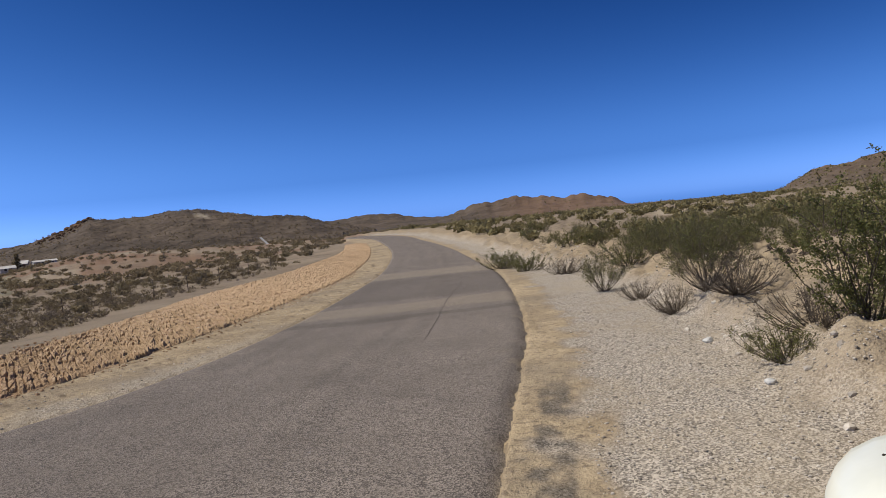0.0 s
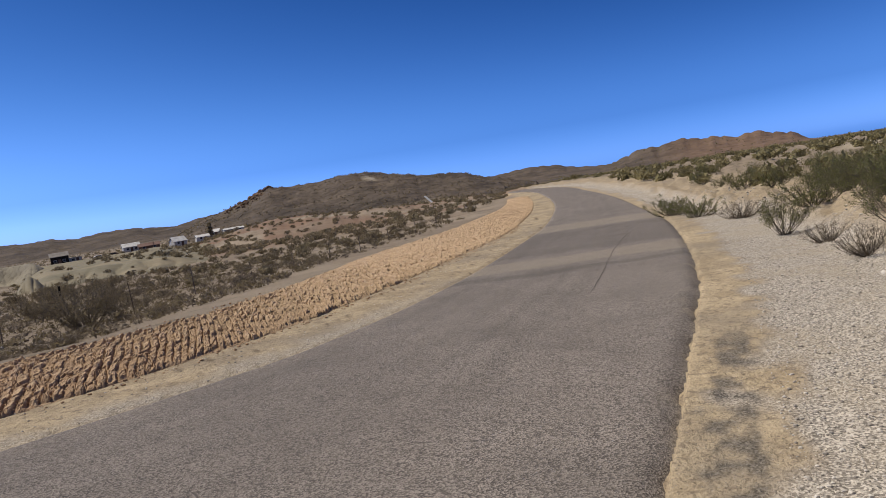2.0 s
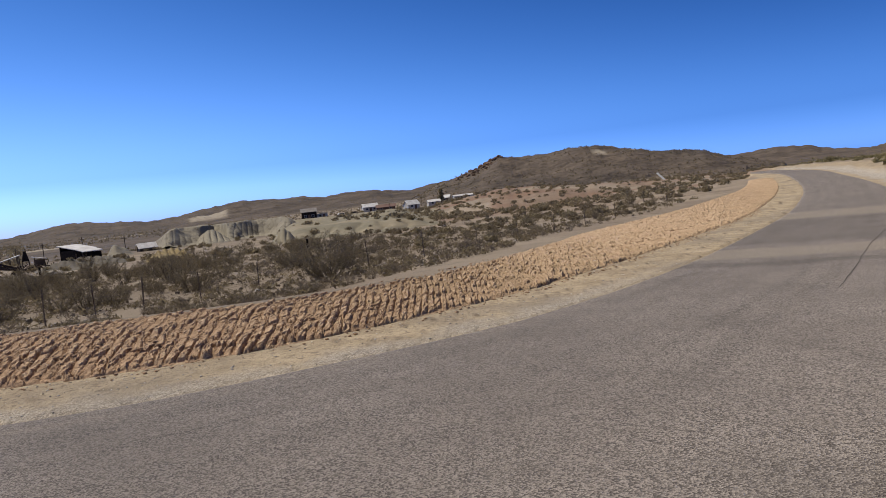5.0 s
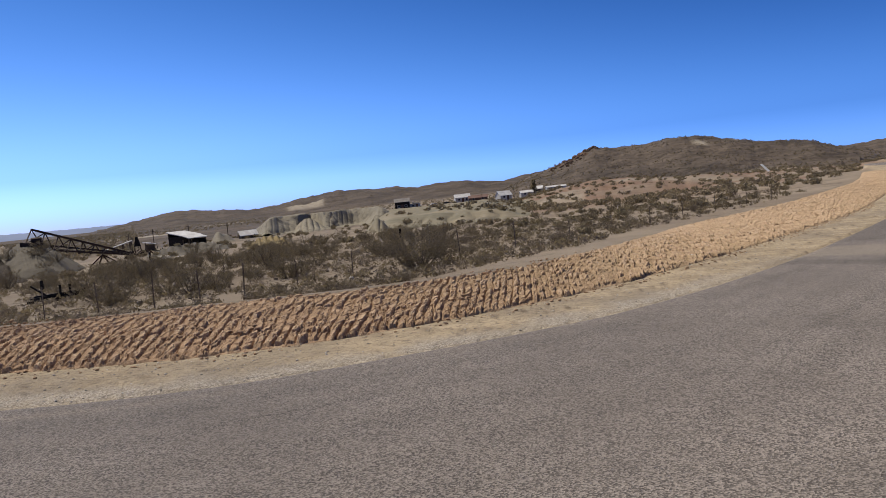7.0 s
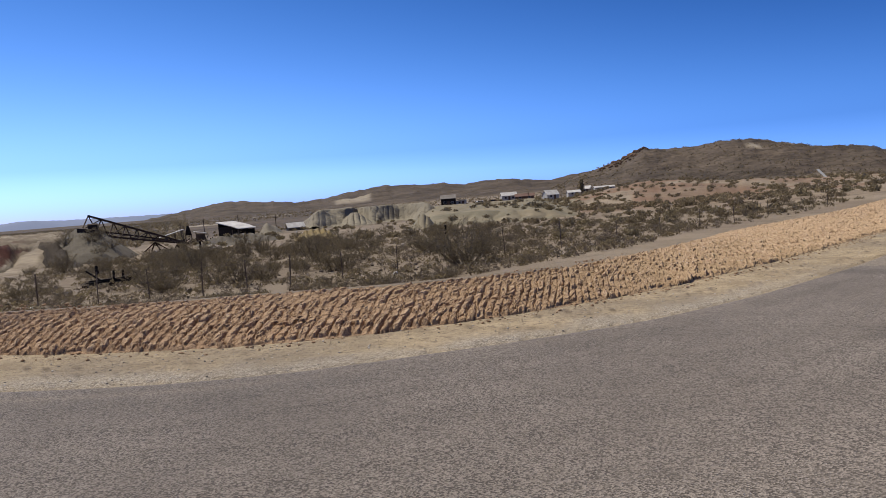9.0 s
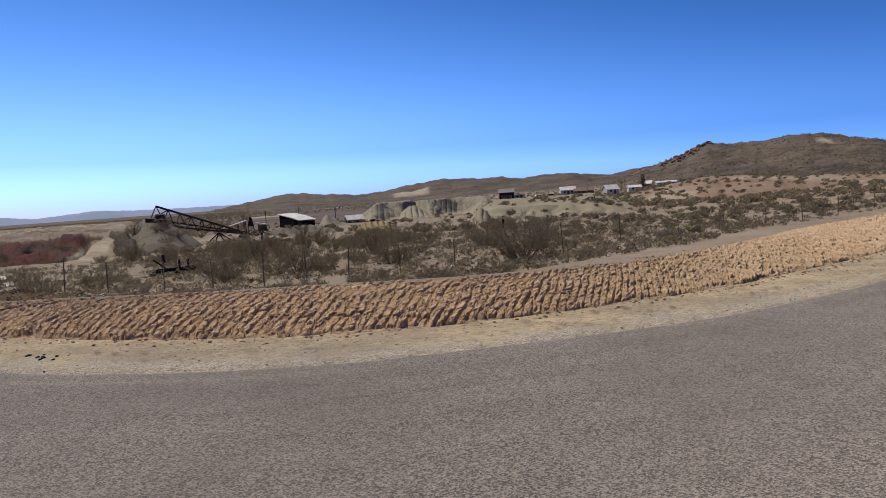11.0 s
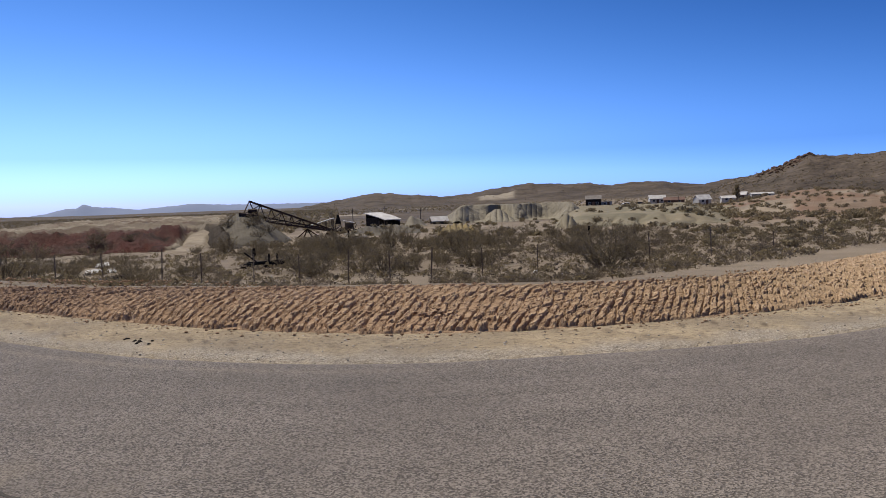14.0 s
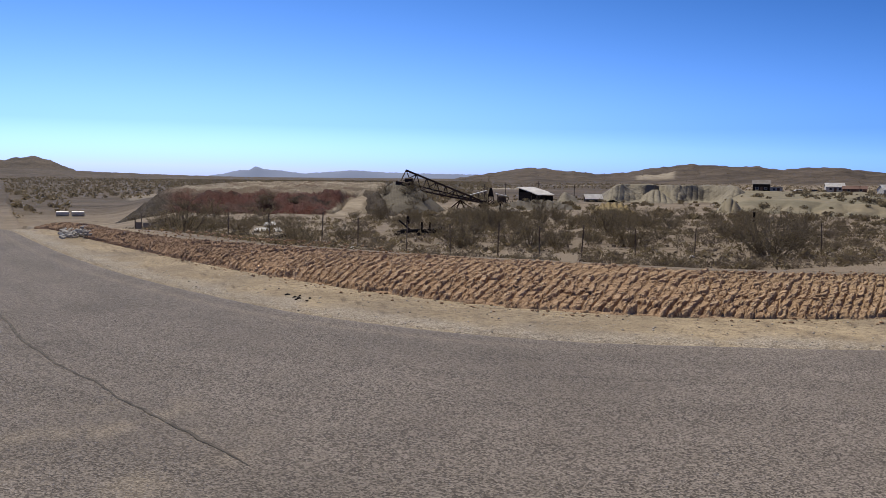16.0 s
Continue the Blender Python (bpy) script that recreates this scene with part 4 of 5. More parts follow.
# the creosote bushes on the bank
big = shrub_meshes(11, 1.85, 0.7, 20, 9000, 0.026, LEAF_GREEN, 0.35, 0.012, 0.15)
bushy = round_shrub(12, 1.62, 0.80, 42, 7500, 0.020, LEAF_GREEN, 0.010, 0.45)
low = round_shrub(13, 0.62, 0.85, 34, 4500, 0.019, LEAF_GREEN, 0.010, 0.2)
twiggy = round_shrub(14, 0.62, 0.75, 60, 500, 0.022, LEAF_GREY, 0.008, 0.1)
for (x, y), mesh, turn, size, label in [
        (polar(-29.0, 7.9), big, 60, 0.90, "tall green creosote bush with open grey stems on the bank"),
        (polar(-32.6, 8.3), big, 140, 0.95, "tall green creosote bush behind another on the bank"),
        (polar(-23.6, 7.7), low, 40, 0.70, "low spreading green creosote bush at the bank's edge"),
        (polar(-26.0, 8.2), twiggy, 90, 0.9, "dry grey twiggy bush under a tall creosote bush"),
        (polar(-18.9, 11.8), bushy, 70, 0.82, "round creosote bush with bare grey lower stems on the bank"),
        (polar(-16.6, 11.9), twiggy, 10, 0.8, "dry grey twiggy bush at the gravel's edge"),
        (polar(-20.8, 11.0), twiggy, 200, 1.0, "dry grey twiggy bush beside a creosote bush"),
        (polar(-14.3, 14.3), twiggy, 130, 0.7, "dry grey twiggy bush on the bank's lip"),
        (polar(-11.6, 16.6), bushy, 160, 0.66, "small dark green creosote bush above the gravel"),
        (polar(-13.6, 19.5), low, 10, 1.2, "low green bush behind the bank"),
        (polar(-15.6, 21.0), bushy, 15, 0.62, "green creosote bush behind the bank"),
        (polar(-9.0, 24.5), twiggy, 70, 1.1, "dry grey twiggy bush above the gravel"),
        (polar(-6.2, 29.0), low, 250, 1.3, "low dark green bush at the gravel's edge"),
        (polar(-4.4, 33.0), low, 100, 1.6, "low dark green bush at the gravel's edge")]:
    tagged(shrub("creosote_bush", mesh, stand(x, y, turn, size), label, ""), group="bushes on the bank")

# shrubs of the flats, in several shapes
R = random.Random(5)
kinds = [round_shrub(30 + i, R.uniform(1.15, 1.55), R.uniform(0.85, 1.3), R.randint(22, 30), 2600, 0.034, LEAF_DULL, 0.016, R.uniform(0.15, 0.4)) for i in range(7)]
dry = [round_shrub(40 + i, R.uniform(0.5, 0.75), R.uniform(0.6, 0.9), 22, 700, 0.034, LEAF_GREY if i % 2 else LEAF_DULL, 0.010, 0.1) for i in range(4)]
green = [round_shrub(60 + i, R.uniform(0.9, 1.4), R.uniform(0.8, 1.15), 24, 2600, 0.034, LEAF_GREEN, 0.013, R.uniform(0.2, 0.4)) for i in range(4)]
great = round_shrub(50, 1.75, 1.6, 46, 6000, 0.034, LEAF_DULL, 0.022, 0.3)
x, y = polar(38.2, 28.9)
shrub("creosote_bush", great, stand(x, y, 20, 1.05), "large half-bare creosote bush behind the wire fence", "bushes on the flat")
LABELS = {"green": "dusty olive creosote bush on the pale flat", "dry": "dry grey low bush on the pale flat"}


def thick_here(h, r):
    """How many shrubs stand at a heading and distance: thickets, gaps and bare ground."""
    t = 0.30
    if 45 < h < 67 and 31 < r < 62:
        t = 0.35 + 0.65 * max(0.0, math.sin(h * 1.9 + r * 0.23)) * min(1.0, (67 - h) / 5)
    if 28 < h < 47 and 27 < r < 38:
        t = 0.10
    if 8 < h < 33 and r > 42:
        t = 0.22
    if 66 < h < 82 and r < 60:
        t = 0.35
    if 60.5 < h < 72 and r > 37:
        t = 0.16
    if 69.5 < h < 72.5 and r > 38:
        t = 0.0
    return t


spots = []
for i in range(9000):
    h, r = R.uniform(7, 84), 29 + 50 * R.random() ** 0.9
    x, y = polar(h, r)
    if R.random() > thick_here(h, r) or any((x - a)**2 + (y - b)**2 < (1.25 if 45 < h < 67 and r < 62 else 1.5)**2 for a, b in spots):
        continue
    if abs(h - 38.2) < 3.4 and r < 31 or abs(h - 63.4) < 2 and r < 41 or float(beyond(STRIP_OUT, np.array([x]), np.array([y]))[0]) < 3.5:
        continue
    spots.append((x, y))
    if len(spots) >= 300:
        break
for x, y in spots:
    h = math.degrees(math.atan2(-x, y))
    small = R.random() < (0.25 if 45 < h < 67 else 0.5)
    if small:
        shrub("dry_bush", R.choice(dry), stand(x, y, R.uniform(0, 360), R.uniform(0.6, 1.25), tall=R.uniform(0.8, 1.1)), LABELS["dry"], "bushes on the flat")
    else:
        shrub("creosote_bush", R.choice(kinds), stand(x, y, R.uniform(0, 360), R.uniform(0.5, 1.1) * (0.5 if h < 33 else 1.0), tall=R.uniform(0.75, 1.15)), LABELS["green"], "bushes on the flat")
# a row of dead brush just behind the churned strip
for i in range(58):
    h = R.uniform(43, 67) if i < 44 else R.uniform(33, 41)
    x, y = polar(h, R.uniform(22.5, 26.5) if i < 44 else R.uniform(24.5, 28))
    if float(beyond(STRIP_OUT, np.array([x]), np.array([y]))[0]) > 2.6:
        shrub("dead_bush", R.choice(dry), stand(x, y, R.uniform(0, 360), R.uniform(0.5, 0.95), tall=R.uniform(0.6, 0.95)), "dead twiggy brush along the churned strip", "dead brush")
# those across the gravel shoulder
for i in range(125):
    h, r = R.uniform(-33, -3.5), 16 + 60 * R.random() ** 1.2
    x, y = polar(h, r)
    if float(beyond(RIGHT_EDGE, np.array([x]), np.array([y]))[0]) > -4.2:
        continue
    shrub("creosote_bush", R.choice(green), stand(x, y, R.uniform(0, 360), R.uniform(0.55, 1.0)), "green creosote bush on the rising desert", "bushes on the rise")


def scrub(name, count, where, size, tris, material, label, seed, leaf=0.12):
    """Countless far shrubs, each a clump of loose leaves."""
    r = np.random.default_rng(seed)
    h, d = where(r, count)
    a = np.radians(h)
    x, y = -np.sin(a) * d, np.cos(a) * d
    keep = (beyond(RIGHT_EDGE, x, y) < -4.5) | (beyond(STRIP_OUT, x, y) > 2.0)
    bare = ((h > 63) & (h < 87.5) & (d > 58) & (d < 266)) | ((h > 38) & (h < 51) & (d > 158) & (d < 252)) | ((h > 60) & (h < 69) & (d > 66) & (d < 102))
    x, y = x[keep & ~bare], y[keep & ~bare]
    z = surface(x, y)
    n_ = len(x)
    s = size * r.uniform(0.5, 1.5, n_)
    u = r.normal(size=(n_, tris, 3))
    u /= np.linalg.norm(u, axis=2, keepdims=True)
    u *= r.uniform(0.35, 1.0, (n_, tris, 1))
    c = np.stack([x, y, z], 1)[:, None] + u * s[:, None, None] * [0.9, 0.9, 0.42] + np.array([0, 0, 0.36]) * s[:, None, None]
    d1, d2 = r.normal(size=(2, n_, tris, 3)) * s[None, :, None, None] * leaf
    v = np.stack([c - d1, c + d2, c + d1 * 0.9 - d2 * 0.8], 2).reshape(-1, 3)
    me = bpy.data.meshes.new(name)
    k = len(v)
    me.vertices.add(k)
    me.vertices.foreach_set("co", v.astype(np.float32).ravel())
    me.loops.add(k)
    me.loops.foreach_set("vertex_index", np.arange(k, dtype=np.int32))
    me.polygons.add(k // 3)
    me.polygons.foreach_set("loop_start", np.arange(0, k, 3, dtype=np.int32))
    me.materials.append(material)
    me.update()
    tagged(new(name, me), label, "scrub", kind="stuff")


def island(name, a, b, c):
    m = Nodes(name, 0.85)
    col = m.mix(m.geo.outputs["Random Per Island"], a, b)
    col = m.mix(m.step(m.noise(0.06, 3.0), 0.45, 0.6), col, c)
    return thin(m, col, 0.3)


SCRUB = island("far_scrub", (0.23, 0.185, 0.118), (0.40, 0.325, 0.212), (0.33, 0.275, 0.17))
SCRUB_GREEN = island("green_scrub", (0.24, 0.215, 0.105), (0.42, 0.36, 0.19), (0.36, 0.31, 0.16))
scrub("flat_scrub", 800, lambda r, k: (r.uniform(5, 86, k), 62 + 190 * r.random(k) ** 1.1), 0.6, 110, SCRUB, "dull olive and brown scrub dotting the flats", 1)
scrub("wash_scrub", 70, lambda r, k: (r.uniform(7, 34, k), r.normal(66, 14, k)), 0.5, 110, SCRUB, "grey-green thicket along the dry wash", 2)
scrub("shoulder_scrub", 520, lambda r, k: (r.uniform(5, 33, k), r.uniform(95, 330, k)), 0.8, 70, SCRUB, "small dark shrubs over the sandy shoulder", 3)
scrub("hill_scrub", 5200, lambda r, k: (r.uniform(2, 36, k), r.uniform(300, 548, k)), 0.6, 10, SCRUB, "countless small shrubs over the brown hill", 4, 0.26)
scrub("rise_scrub", 900, lambda r, k: (r.uniform(-42, 3, k), 45 + 330 * r.random(k) ** 1.2), 0.9, 110, SCRUB_GREEN, "green scrub over the rising desert", 6)
scrub("plain_scrub", 9500, lambda r, k: (r.uniform(58, 100, k), 130 + 1100 * r.random(k) ** 0.75), 1.05, 10, SCRUB, "dark scrub over the wide plain", 7, 0.26)
scrub("hamlet_scrub", 260, lambda r, k: (r.uniform(26, 41, k), r.uniform(235, 300, k)), 1.1, 60, SCRUB, "brown brush around the cottages", 10)
scrub("far_hill_scrub", 5000, lambda r, k: (r.uniform(27, 63, k), r.uniform(450, 1380, k)), 0.85, 6, SCRUB, "dark scrub over the far hills", 11, 0.3)
scrub("mountain_scrub", 4000, lambda r, k: (r.uniform(-40, 4, k), 330 + np.where(r.random(k) < 0.5, 170, 720) * r.random(k)), 0.95, 6, SCRUB_GREEN, "scrub over the brown mountain slopes", 12, 0.3)
scrub("low_weeds", 1500, lambda r, k: (r.uniform(8, 84, k), 24 + 32 * r.random(k)), 0.22, 34, LEAF_GREY, "low dry weeds on the pale flat", 8)
scrub("dry_grass", 2200, lambda r, k: (r.uniform(8, 84, k), 24 + 46 * r.random(k)), 0.26, 30, LEAF_DULL, "brown dry grass tufts over the flat", 13)
scrub("bank_weeds", 420, lambda r, k: (r.uniform(-34, -4, k), 7 + 22 * r.random(k)), 0.18, 34, LEAF_GREY, "dry twigs and weeds along the bank", 9)


# ---- the crag on the brown hill ----
R = random.Random(9)
crag = Shape()
for h, r, s in [(24.5, 558, 3.2), (24.75, 556, 2.4), (25.1, 552, 3.0), (25.5, 548, 2.6), (25.9, 545, 3.4), (26.3, 540, 2.3), (26.7, 536, 3.0), (27.1, 530, 2.6), (25.3, 530, 3.2), (25.7, 522, 2.5),
                (26.2, 515, 2.4), (26.9, 512, 2.8), (27.4, 522, 2.0), (24.9, 540, 2.6), (25.0, 520, 2.0), (27.7, 515, 1.8), (24.3, 545, 2.2), (26.5, 498, 2.0), (25.5, 500, 1.8)]:
    x, y = polar(h, r)
    s *= 0.62
    crag.rock((x, y, ground_at(x, y) + s * 0.05), s, R, 0.75)
    for k in range(5):
        q, w = s * R.uniform(0.3, 0.7), s * 3.0
        x2, y2 = x + R.uniform(-w, w), y + R.uniform(-w, w)
        crag.rock((x2, y2, ground_at(x2, y2) + q * 0.2), q, R, 0.8, 1)
solid("rock_outcrop", crag, CRAG, Matrix.Identity(4), "dark brown crag of broken rock on the hill's shoulder", "rocks", kind="stuff")

# ---- wire fence ----
FENCE = spline([polar(h, r) for h, r in [(84.5, 40), (81.5, 36.5), (75, 32), (68.3, 29.5), (60, 27.3), (51.8, 26.3), (47.5, 27.4), (43.2, 28.4), (39.2, 30.6), (32, 33.3), (27, 37.5), (22, 42), (17, 50), (12, 62)]], 900)
fence = thing("wire_fence", Matrix.Identity(4), "rusty steel post fence with slack wire strands on the flat", "fence")
run = np.r_[0, np.cumsum(np.hypot(*np.diff(FENCE, axis=0).T))]
tops = []
post_mesh = Shape()
post_mesh.box(-0.018, -0.004, 0, 0.018, 0.004, 1.0).box(-0.004, 0.004, 0, 0.004, 0.035, 1.0)
for z in (0.25, 0.45, 0.65, 0.85):
    post_mesh.box(-0.007, -0.012, z, 0.007, -0.004, z + 0.02)
post_mesh = post_mesh.mesh("post", STEEL)
R = random.Random(21)
fence_az = np.degrees(np.arctan2(-FENCE[:, 0], FENCE[:, 1]))
for h in (83.2, 80.3, 77.4, 74.3, 70.7, 67.9, 64.4, 60.9, 57.5, 54.3, 51.3, 47.3, 43.3, 39.2, 35.0, 30.8, 26.8, 23.7, 21.0, 18.6, 16.4, 14.4, 12.7):
    x, y = [float(np.interp(-h - R.uniform(-0.1, 0.1), -fence_az, FENCE[:, k])) for k in (0, 1)]
    z, tall = ground_at(x, y), R.uniform(0.95, 1.2) * (1.15 if 66 < h < 72 else 0.85 if h < 30 else 1.0)
    p = part("post", post_mesh, None, fence)
    p.matrix_basis = Matrix.Translation((x, y, z - 0.1)) @ pose(0, 0, 0, R.uniform(-4, 4), R.uniform(-4, 4), R.uniform(0, 360)) @ Matrix.Diagonal((1.0, 1.0, tall + 0.1, 1))
    tops.append((x, y, z, tall))
for f in (0.32, 0.62, 0.9):
    line = []
    for (x0, y0, z0, t0), (x1, y1, z1, t1) in zip(tops, tops[1:]):
        line += [(x0, y0, z0 + f * t0), ((x0 + x1) / 2, (y0 + y1) / 2, (z0 + z1) / 2 + f * (t0 + t1) / 2 - 0.05)]
    part("wire", Shape().tube(line, 0.004, 0.004, 3), STEEL, fence)

# ---- the fallen steel frame on the grey heap ----
frame_ob = thing("steel_truss", Matrix.Identity(4), "rusted steel conveyor truss fallen across the grey heap", "mine machinery")


def at(h, r, z):
    return Vector((*polar(h, r), z))


# three long chords: the top one falls from the heap's crest to the ground, two lower ones beside it
rise_ = lambda el, r: EYE + r * math.tan(radians(el))
T0, T1 = at(64.35, 82, rise_(0.52, 82)), at(58.1, 94, rise_(-1.95, 94))
L0, L1 = at(64.8, 80.5, rise_(-0.38, 80.5)), at(58.4, 92.5, rise_(-1.92, 92.5))
M0, M1 = at(63.9, 84.5, rise_(-0.55, 84.5)), at(58.3, 95, rise_(-1.85, 95))
for a, b, w in ((T0, T1, 0.17), (L0.lerp(L1, 0.25) + Vector((0, 0, -0.35)), L1, 0.16), (M0, M1, 0.14)):
    part("chord", Shape().beam(a, b, w, w), RUST, frame_ob)
steps = 9
for i in range(steps + 1):
    t = i / steps
    lo, mid = L0.lerp(L1, t), M0.lerp(M1, t)
    lo = lo + Vector((0, 0, -0.45 * math.sin(min(t * 1.3, 1) * 3.14)))
    part("brace", Shape().beam(T0.lerp(T1, t), lo, 0.09, 0.09), RUST, frame_ob)
    if i % 2 == 0:
        part("brace", Shape().beam(T0.lerp(T1, t), mid, 0.08, 0.08), RUST, frame_ob)
    if i < steps:
        t2 = (i + 1) / steps
        nxt = L0.lerp(L1, t2) + Vector((0, 0, -0.45 * math.sin(min(t2 * 1.3, 1) * 3.14)))
        part("brace", Shape().beam(T0.lerp(T1, t) if i % 2 else lo, nxt if i % 2 else T0.lerp(T1, t2), 0.08, 0.08), RUST, frame_ob)
        part("brace", Shape().beam(lo, M0.lerp(M1, t2), 0.07, 0.07), RUST, frame_ob)
mid = T0.lerp(T1, 0.62)
for dx in (-1.3, -0.5, 0.6, 1.6):
    part("leg", Shape().beam(mid + Vector((0, 0, -0.9)), mid + Vector((dx, dx * 0.6, -0.9 - 1.15)), 0.11, 0.11), RUST, frame_ob)
part("pulley", Shape().tube([L0 + Vector((0.5, 0.3, 0.15)), L0 + Vector((0.9, 1.1, 0.15))], 0.36, 0.36, 10), RUST, frame_ob)
part("drive_box", Shape().beam(L0 + Vector((-0.3, -0.1, -0.05)), L0 + Vector((1.7, 0.6, -0.25)), 0.7, 0.38), RUST, frame_ob)


# ---- mine sheds and the hamlet ----
def gable(name, h, r, wide, deep, tall, roof, turn, wall, cover, label, slope="gable", windows=2, category="house", ground_z=None):
    """A small plain building: walls with thickness, roof, door and windows. turn: its front from the camera's side, in degrees."""
    x, y = polar(h, r)
    z = ground_at(x, y) if ground_z is None else ground_z
    ob = thing(name, Matrix.Translation((x, y, z - 0.15)) @ Matrix.Rotation(radians(h + turn), 4, "Z"), label, category)
    w, d, k = wide / 2, deep / 2, 0.15
    part("wall", Shape().box(-w, -d, 0, w, -d + k, tall), wall, ob)
    part("wall", Shape().box(-w, d - k, 0, w, d, tall), wall, ob)
    for s in (-1, 1):
        a, b = sorted((s * w, s * (w - k)))
        g = Shape().box(a, -d + k, 0, b, d - k, tall)
        if slope == "gable":
            g.add([(a, -d, tall), (a, d, tall), (a, 0, tall + roof), (b, -d, tall), (b, d, tall), (b, 0, tall + roof)], [(0, 1, 2), (5, 4, 3), (0, 2, 5, 3), (1, 4, 5, 2)])
        elif s == -1:
            g.add([(a, -d, tall), (a, d, tall), (a, d, tall + roof), (a, -d, tall + roof), (b, -d, tall), (b, d, tall), (b, d, tall + roof), (b, -d, tall + roof)],
                  [(0, 1, 2, 3), (7, 6, 5, 4), (3, 2, 6, 7), (0, 3, 7, 4), (1, 5, 6, 2)])
        part("wall", g, wall, ob)
    o = 0.3
    if slope == "gable":
        q = roof / d * o
        for s in (-1, 1):
            part("roof", Shape().add([(-w - o, s * (d + o), tall - q + 0.03), (w + o, s * (d + o), tall - q + 0.03), (w + o, 0, tall + roof + 0.03), (-w - o, 0, tall + roof + 0.03),
                                      (-w - o, s * (d + o), tall - q + 0.12), (w + o, s * (d + o), tall - q + 0.12), (w + o, 0, tall + roof + 0.12), (-w - o, 0, tall + roof + 0.12)],
                                     [(0, 1, 2, 3), (7, 6, 5, 4), (0, 4, 5, 1), (1, 5, 6, 2), (3, 2, 6, 7), (0, 3, 7, 4)]), cover, ob)
    else:
        part("roof", Shape().add([(-w - o, -d - o, tall + roof + 0.05), (w + o, -d - o, tall), (w + o, d + o, tall), (-w - o, d + o, tall + roof + 0.05),
                                  (-w - o, -d - o, tall + roof + 0.16), (w + o, -d - o, tall + 0.11), (w + o, d + o, tall + 0.11), (-w - o, d + o, tall + roof + 0.16)],
                                 [(3, 2, 1, 0), (4, 5, 6, 7), (0, 1, 5, 4), (1, 2, 6, 5), (2, 3, 7, 6), (3, 0, 4, 7)]), cover, ob)
    for i in range(windows):
        cx = -w + wide * (i + 1) / (windows + 1)
        if i == windows // 2:
            part("door", Shape().box(cx - 0.45, -d - 0.03, 0, cx + 0.45, -d - 0.003, 2.0), BROWNWALL, ob)
        else:
            win = part("window", Shape().box(cx - 0.5, -d - 0.03, 1.0, cx + 0.5, -d - 0.003, 1.9), WHITEWALL, ob)
            part("pane", Shape().box(cx - 0.42, -d - 0.04, 1.08, cx + 0.42, -d - 0.031, 1.82), DARKGLASS, win)
    return ob


mine = gable("mine_shed", 54.9, 128, 3.4, 3.2, 2.0, 0.7, -52, CHARRED, SHEET, "dark wooden mine shed with a white sheet roof", "shed", 0, "shed")
part("lean_to_roof", Shape().add([(1.8, -1.9, 2.05), (3.6, -1.9, 1.6), (3.6, 1.7, 1.6), (1.8, 1.7, 2.05), (1.8, -1.9, 2.15), (3.6, -1.9, 1.7), (3.6, 1.7, 1.7), (1.8, 1.7, 2.15)],
                                 [(3, 2, 1, 0), (4, 5, 6, 7), (0, 1, 5, 4), (1, 2, 6, 5), (2, 3, 7, 6), (3, 0, 4, 7)]), SHEET, mine)
for x_ in (1.9, 3.3):
    part("post", Shape().box(x_ - 0.07, -1.75, 0, x_ + 0.07, -1.61, 1.5), WOOD, mine)
part("lean_to_wall", Shape().box(1.8, 1.4, 0, 3.4, 1.55, 1.5), CHARRED, mine)
gable("hut", 50.5, 150, 2.9, 2.6, 0.8, 0.75, 12, WOOD, SHEET, "small half-buried hut with a pale gable roof", "gable", 0, "hut")
gable("cabin", 39.0, 285, 5.4, 5.0, 3.0, 1.2, 0, CHARRED, GREYWALL, "dark two-level wooden cabin with a grey roof", "gable", 3, ground_z=-2.4)
gable("cabin", 38.05, 288, 4.0, 4.0, 2.2, 0.5, 0, WHITEWALL, GREYWALL, "small white lean-to cabin", "shed", 2, ground_z=-2.7)
gable("cottage", 34.5, 320, 6.2, 5.0, 2.3, 1.3, 8, WHITEWALL, SHEET, "white cottage with a pale metal roof", "gable", 3, ground_z=-2.6)
gable("cottage", 33.3, 312, 7.6, 5.0, 1.9, 1.0, 0, BROWNWALL, REDROOF, "brown cottage with a rusty red roof", "gable", 3, ground_z=-2.9)
gable("cottage", 31.4, 300, 4.8, 5.0, 2.1, 1.6, 24, WHITEWALL, SHEET, "white cottage with a bright steep gable roof", "gable", 2, ground_z=-3.1)
gable("cottage", 29.7, 315, 5.0, 4.2, 1.9, 0.8, 10, WHITEWALL, SHEET, "low white cottage with a white roof", "gable", 2, ground_z=-2.9)
gable("cottage", 28.75, 325, 3.4, 4.0, 2.2, 1.1, -10, GREYWALL, SHEET, "grey cottage with a pale roof", "gable", 2, ground_z=-2.2)
gable("trailer_home", 27.5, 320, 8.0, 3.4, 2.0, 0.5, 14, WHITEWALL, SHEET, "long pale trailer home below the hill", "gable", 4, ground_z=-1.9)
gable("outhouse", 57.2, 135, 1.5, 1.5, 1.2, 0.4, 0, WOOD, SHEET, "small wooden hut with a white roof", "shed", 0, "hut")


